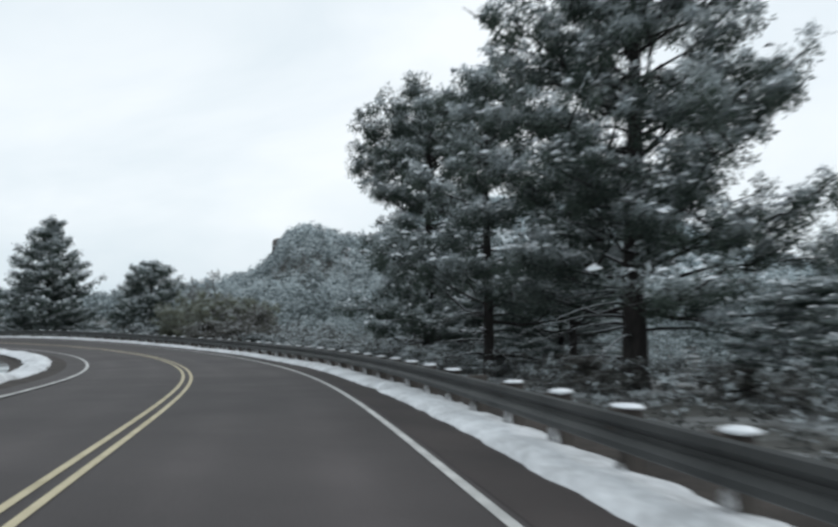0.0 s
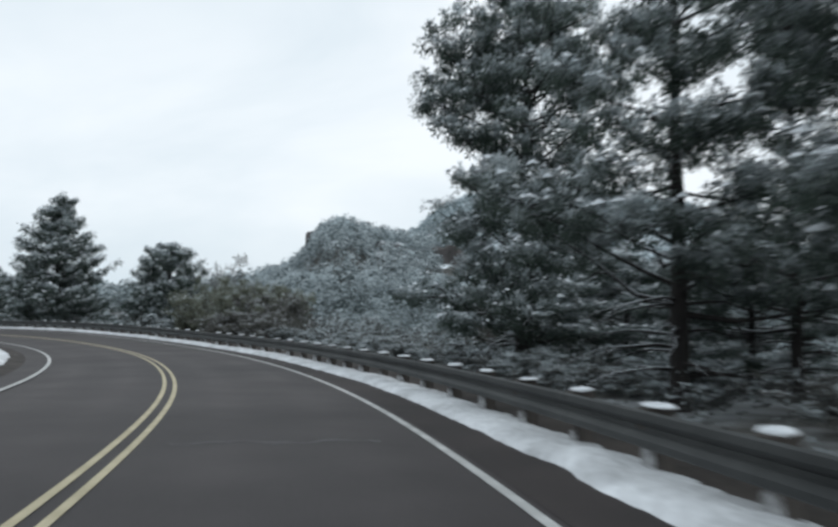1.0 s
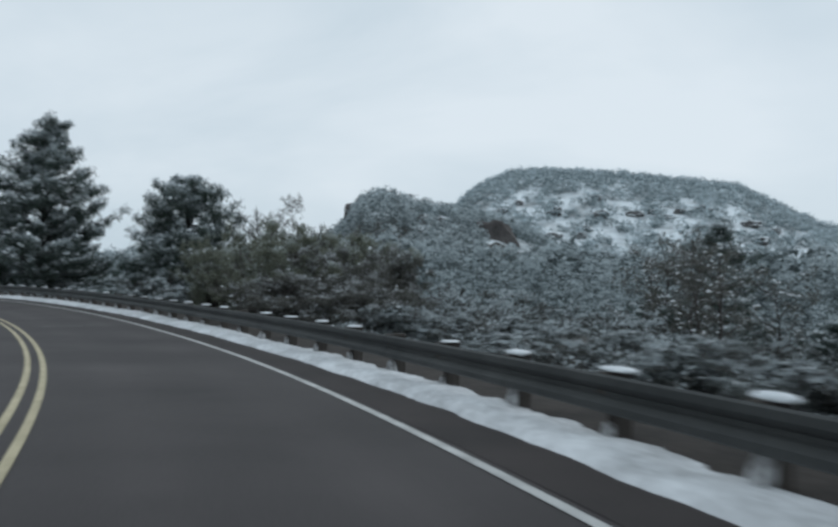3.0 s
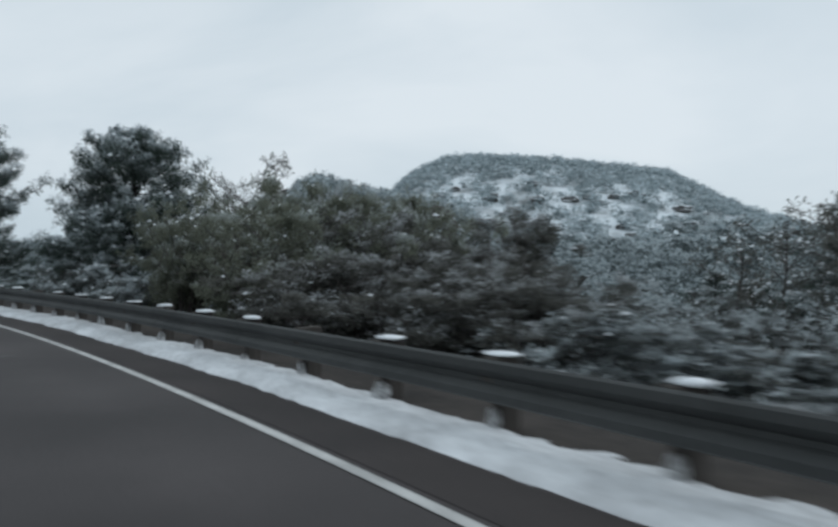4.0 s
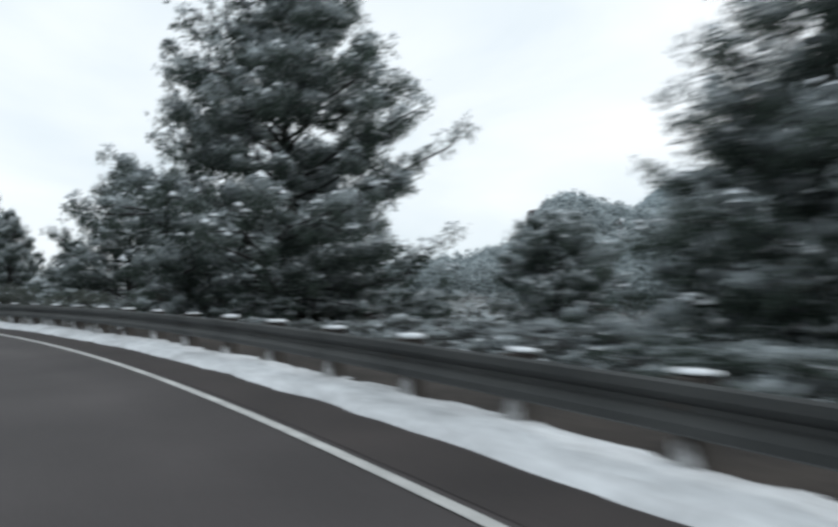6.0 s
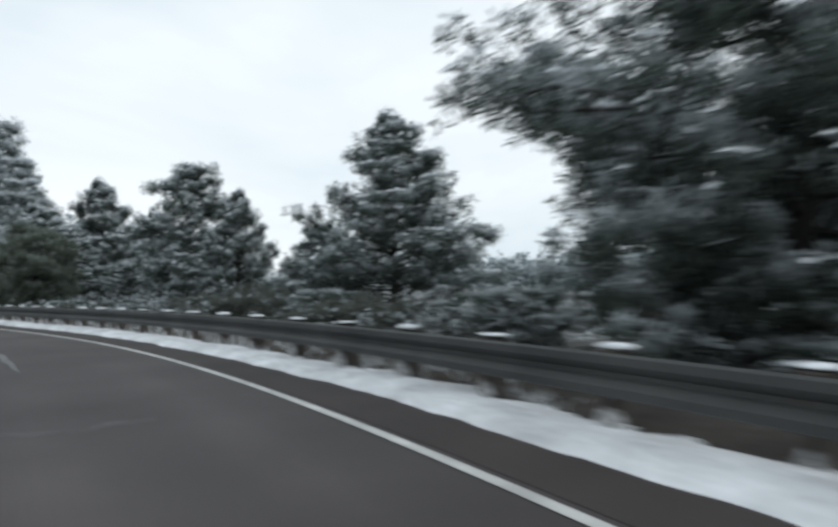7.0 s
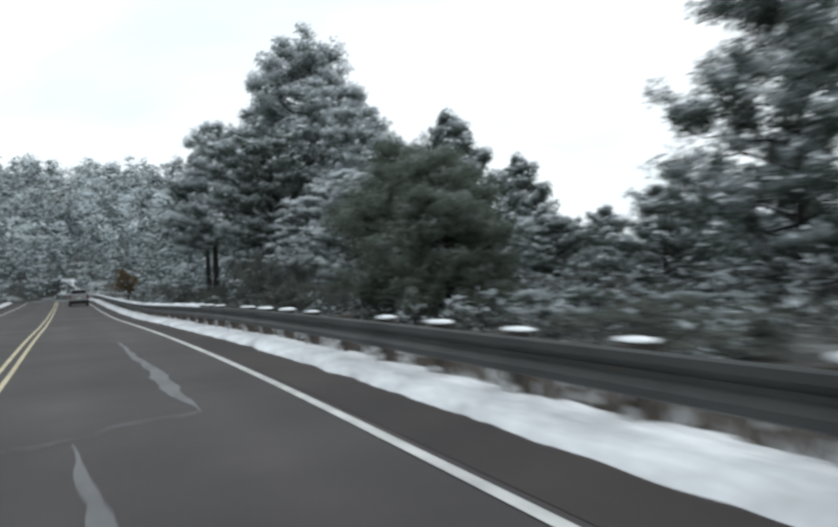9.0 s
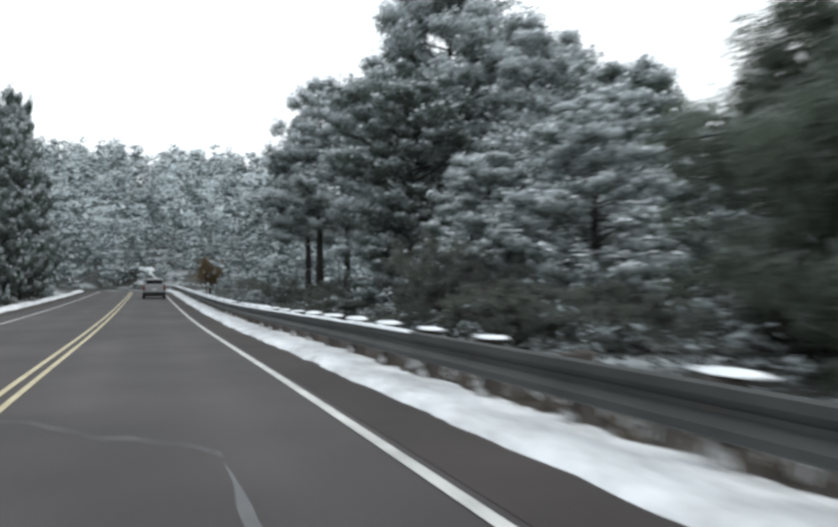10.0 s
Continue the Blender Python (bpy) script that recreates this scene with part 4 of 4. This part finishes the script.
# ---------------------------------------------------------------- woods across the valley
def woods(name, label, spots, heights, radius, per, size, mat, seed, cone=0.8, each=10, spread=1.5, bare=0.0):
    rng = np.random.default_rng(seed)
    n = len(spots)
    lumps = max(1, per // each)
    z = ground_height(spots[:, 0], spots[:, 1])
    t = rng.random((n, lumps)) ** 0.85
    az = rng.uniform(0, 6.283, (n, lumps))
    rr = (1 - t) ** cone * np.sqrt(rng.uniform(0.15, 1, (n, lumps))) * (heights * radius)[:, None]
    c = np.stack([spots[:, :1] + rr * np.cos(az), spots[:, 1:] + rr * np.sin(az), z[:, None] + heights[:, None] * (0.10 + 0.90 * t)], -1).reshape(-1, 3)
    s = np.repeat(np.repeat(heights * size, lumps), each)[:, None]
    shift = rng.normal(size=(len(s), 3)) * [spread, spread, spread * 0.53]
    tri = (np.repeat(c, each, axis=0) + shift * s)[:, None] + rng.normal(size=(len(s), 3, 3)) * [1, 1, 0.6] * s[:, None]
    own = np.repeat(rng.normal(size=n) * 0.15, lumps * each)
    # frost lessens towards each foot, which paints the shade between trees into the colour
    frost = np.clip(0.42 - bare + 0.62 / spread * shift[:, 2] + 0.5 * np.repeat(t.ravel() - 0.42, each) + own + rng.normal(size=len(s)) * 0.06, 0, 1)
    ob = new(name, triangles(name, tri, mat, frost))
    tagged(ob, label, "forest", kind="stuff")


def road_gap(x, y):
    d = np.full(len(x), 1e9)
    for i in range(0, len(RX), 4):
        d = np.minimum(d, np.hypot(x - RX[i], y - RY[i]))
    return d


def valley_woods():
    rng = np.random.default_rng(5)
    az, r = np.radians(rng.uniform(-18, 48, 18000)), 95 + 640 * rng.random(18000) ** 0.7
    x, y = -np.sin(az) * r, np.cos(az) * r
    ok = (road_gap(x, y) > np.where(y > 60, 95, 80)) & ~((np.degrees(az) > 29) & (r < 330)) & ~((np.abs(np.degrees(az) - 14.2) < 1.6) & (r > 440) & (r < 572))
    x, y = x[ok][:8200], y[ok][:8200]
    woods("valley_forest", "pines with snowy boughs covering the valley slope", np.stack([x, y], 1), rng.uniform(7.5, 14, len(x)), 0.23, 70, 0.045, M_VALLEY, 6)
    az, r = np.radians(rng.uniform(11, 28, 4200)), rng.uniform(430, 720, 4200)
    open_snow = (wave(-np.sin(az) * r, np.cos(az) * r, 11.0, 3.0) > 0.12) | ((np.abs(np.degrees(az) - 14.2) < 1.6) & (r > 440) & (r < 572))
    az, r = az[~open_snow], r[~open_snow]
    woods("hilltop_forest", "snowy pines on the dome-shaped hill", np.stack([-np.sin(az) * r, np.cos(az) * r], 1), rng.uniform(6.5, 12, len(r)), 0.24, 60, 0.05, M_FOREST, 12)
    u, off = rng.uniform(-10, 112, 1900), rng.uniform(48, 120, 1900)
    p = along(u, off)
    ok = road_gap(p[:, 0], p[:, 1]) > 32
    p = p[ok]
    woods("slope_thicket", "young pines and brush with snow on the slope below the road", p[:, :2], rng.uniform(3.0, 6.5, len(p)) * (0.8 + 0.5 * smooth(55, 95, off[ok])), 0.27, 160, 0.028, M_VALLEY, 9, each=20, spread=2.2)
    az, r = np.radians(rng.uniform(-24, 30, 27000)), 740 + 800 * rng.random(27000)
    x, y = -np.sin(az) * r, np.cos(az) * r
    open_snow = (wave(x, y, 11.0, 4.0) > 0.02) & (r > 970) & (r < 1215)
    x, y = x[~open_snow], y[~open_snow]
    woods("mountain_forest", "frosted forest on the flat-topped mountain, tinted with painted haze", np.stack([x, y], 1), rng.uniform(7, 14, len(x)), 0.40, 20, 0.12, M_FAR, 7)
    x, y = rng.uniform(-560, -165, 5600), rng.uniform(-70, 300, 5600)
    ok = (road_gap(x, y) > 11) & (y - 70 < -(x + 76) * 0.97) & ((x < -192) | (y > 128 + (x + 222) * 0.9) | (y < 55)) & (np.degrees(np.arctan2(-(x + 100), y - 74)) > 55)
    x, y = x[ok], y[ok]
    woods("hillside_forest", "dense snowy pine forest at the end of the straight", np.stack([x, y], 1), rng.uniform(5.5, 13.5, len(x)), 0.24, 190, 0.034, M_FOREST, 8, cone=0.7, spread=1.7, bare=0.10)
    x, y = rng.uniform(-330, -204, 1500), rng.uniform(20, 190, 1500)
    ok = (road_gap(x, y) > 9) & (np.degrees(np.arctan2(-(x + 100), y - 74)) > 57)
    woods("young_forest", "low snowy pines and brush at the foot of the wooded hillside", np.stack([x[ok], y[ok]], 1), rng.uniform(2.0, 5.0, ok.sum()), 0.34, 110, 0.055, M_FOREST, 13, cone=0.7, spread=1.7)
    u, off = rng.uniform(-12, 230, 8500), 5.6 + 60 * rng.random(8500) ** 2.0
    p = along(u, off)
    tall = rng.uniform(0.4, 1.1, 8500) * (0.45 + 0.55 * smooth(6, 8.5, off)) * (1 + 0.6 * smooth(9, 16, off) + 1.2 * smooth(20, 50, off)) * (1 - 0.6 * smooth(10, 14, off) * (1 - smooth(54, 60, u))) * (1 - 0.6 * smooth(84, 87, u) * (1 - smooth(96, 99, u)))
    woods("undergrowth", "low frosted brush and grass on the slope behind the guardrail", p[:, :2], tall, 0.6, 40, 0.085, M_BRUSH, 10, cone=0.5)


valley_woods()


def crag(name, label, x, y, wide, tall, deep, turn, seed, sink=4.0, shear=0.0, mat=None):
    """A bare broken rock face standing out of the slope."""
    bm = bmesh.new()
    bmesh.ops.create_icosphere(bm, subdivisions=4 if wide > 16 else 3, radius=1.0)
    for v in bm.verts:
        q = 1 + 0.30 * noise.noise(v.co * 1.4 + Vector((seed, 0, 0))) + 0.14 * noise.noise(v.co * 4.1 + Vector((0, seed, 0)))
        c = Vector((max(-0.75, min(0.75, v.co.x)), max(-0.6, min(0.6, v.co.y)), max(-0.8, min(0.8, v.co.z))))
        v.co = Vector((c.x * wide * q + shear * c.z * tall, c.y * deep * q, c.z * tall * q))
    me = bpy.data.meshes.new(name)
    bm.to_mesh(me)
    bm.free()
    me.materials.append(mat or M_CLIFF)
    ob = new(name, me)
    ob.matrix_basis = pose(x, y, float(ground_height([x], [y])[0]) + tall * 0.55 - sink, 0, 0, turn)
    tagged(ob, label, "rock", "rocks on the hillside")


crag("rock_outcrop", "bare dark brown rock outcrop on the wooded slope", -144, 541, 14, 19, 10, 15, 2.0, sink=13.0, shear=-0.45)
crag("rock_outcrop", "dark cliff at the edge of the dome-shaped hill", -284, 618, 9, 14, 16, 30, 5.0, sink=4.5)


rl = np.random.default_rng(21)
for n in range(46):
    far = n < 28
    turn_to, dist = radians(rl.uniform(-6, 15.5)) if far else radians(rl.uniform(15.5, 22.5)), rl.uniform(985, 1190) if far else rl.uniform(540, 640)
    wide = rl.uniform(7, 15) * (1.0 if far else 0.55)
    crag("rock_ledge", "dark ledge of rock with snow lying on it", -math.sin(turn_to) * dist, math.cos(turn_to) * dist, wide, wide * rl.uniform(0.3, 0.55), wide * 0.5, math.degrees(turn_to) + rl.normal() * 12, n * 1.7, sink=-1.5, mat=M_SNOWROCK)
crag("boulder", "dark boulder with a cap of snow beside the far bend", -238, 82, 3.4, 2.2, 2.4, 80, 7.0, sink=0.9, mat=M_SNOWROCK)


# ---------------------------------------------------------------- the car ahead
def box(w, d, h, x=0, y=0, z=0, bevel=0.03, taper=None):
    bm = bmesh.new()
    bmesh.ops.create_cube(bm, size=1.0, matrix=Matrix.Translation((x, y, z)) @ Matrix.Diagonal((w, d, h, 1)))
    if taper:
        for v in bm.verts:
            if v.co.z > z:
                v.co.x, v.co.y = x + (v.co.x - x) * taper[0], y + (v.co.y - y) * taper[1] + taper[2]
    bmesh.ops.bevel(bm, geom=bm.edges[:], offset=bevel, segments=2, affect="EDGES")
    return bm


def vehicle():
    car = new("sport_utility_vehicle")
    bm_part("body", box(1.82, 4.6, 0.62, 0, 0, 0.72, 0.09), M_CARPAINT, car, "silver-grey painted body")
    bm_part("cabin", box(1.72, 3.1, 0.62, 0, -0.62, 1.33, 0.07, (0.86, 0.88, -0.05)), M_CARPAINT, car)
    bm_part("rear_window", box(1.30, 0.06, 0.36, 0, -2.09, 1.40, 0.02), M_GLASS, car, "dark rear window")
    for x in (-0.80, 0.80):
        bm_part("side_window", box(0.05, 2.3, 0.36, x, -0.7, 1.39, 0.02), M_GLASS, car)
        bm_part("roof_rail", box(0.05, 2.2, 0.05, x * 0.78, -0.7, 1.70, 0.015), M_RUBBER, car)
        bm_part("tail_lamp", box(0.16, 0.06, 0.42, x, -2.31, 0.95, 0.02), M_TAIL, car, "red tail lamp")
    bm_part("rear_bumper", box(1.80, 0.22, 0.24, 0, -2.34, 0.47, 0.05), M_RUBBER, car, "black rear bumper")
    bm_part("number_plate", box(0.32, 0.02, 0.16, 0, -2.325, 0.82, 0.005), M_PLATE, car)
    bm_part("underbody", box(1.60, 4.2, 0.22, 0, 0, 0.36, 0.05), M_RUBBER, car)
    for x in (-0.80, 0.80):
        for y in (-1.42, 1.42):
            bm = bmesh.new()
            bmesh.ops.create_cone(bm, cap_ends=True, segments=24, radius1=0.35, radius2=0.35, depth=0.23, matrix=pose(x, y, 0.35, 0, 90, 0))
            bmesh.ops.bevel(bm, geom=[e for e in bm.edges if e.calc_face_angle(0) > 1], offset=0.04, segments=2, affect="EDGES")
            tyre = bm_part("wheel", bm, M_RUBBER, car, "black tyre")
            bm = bmesh.new()
            bmesh.ops.create_cone(bm, cap_ends=True, segments=20, radius1=0.21, radius2=0.19, depth=0.245, matrix=pose(x, y, 0.35, 0, 90, 0))
            bm_part("rim", bm, M_CHROME, tyre)
    p = along(212.0, 1.0)
    car.matrix_basis = pose(*p.tolist(), 0, 0, math.degrees(float(np.interp(212.0, US, HEAD))))
    tagged(car, "silver-grey sport utility vehicle with dark rear window on the road", "car")


vehicle()
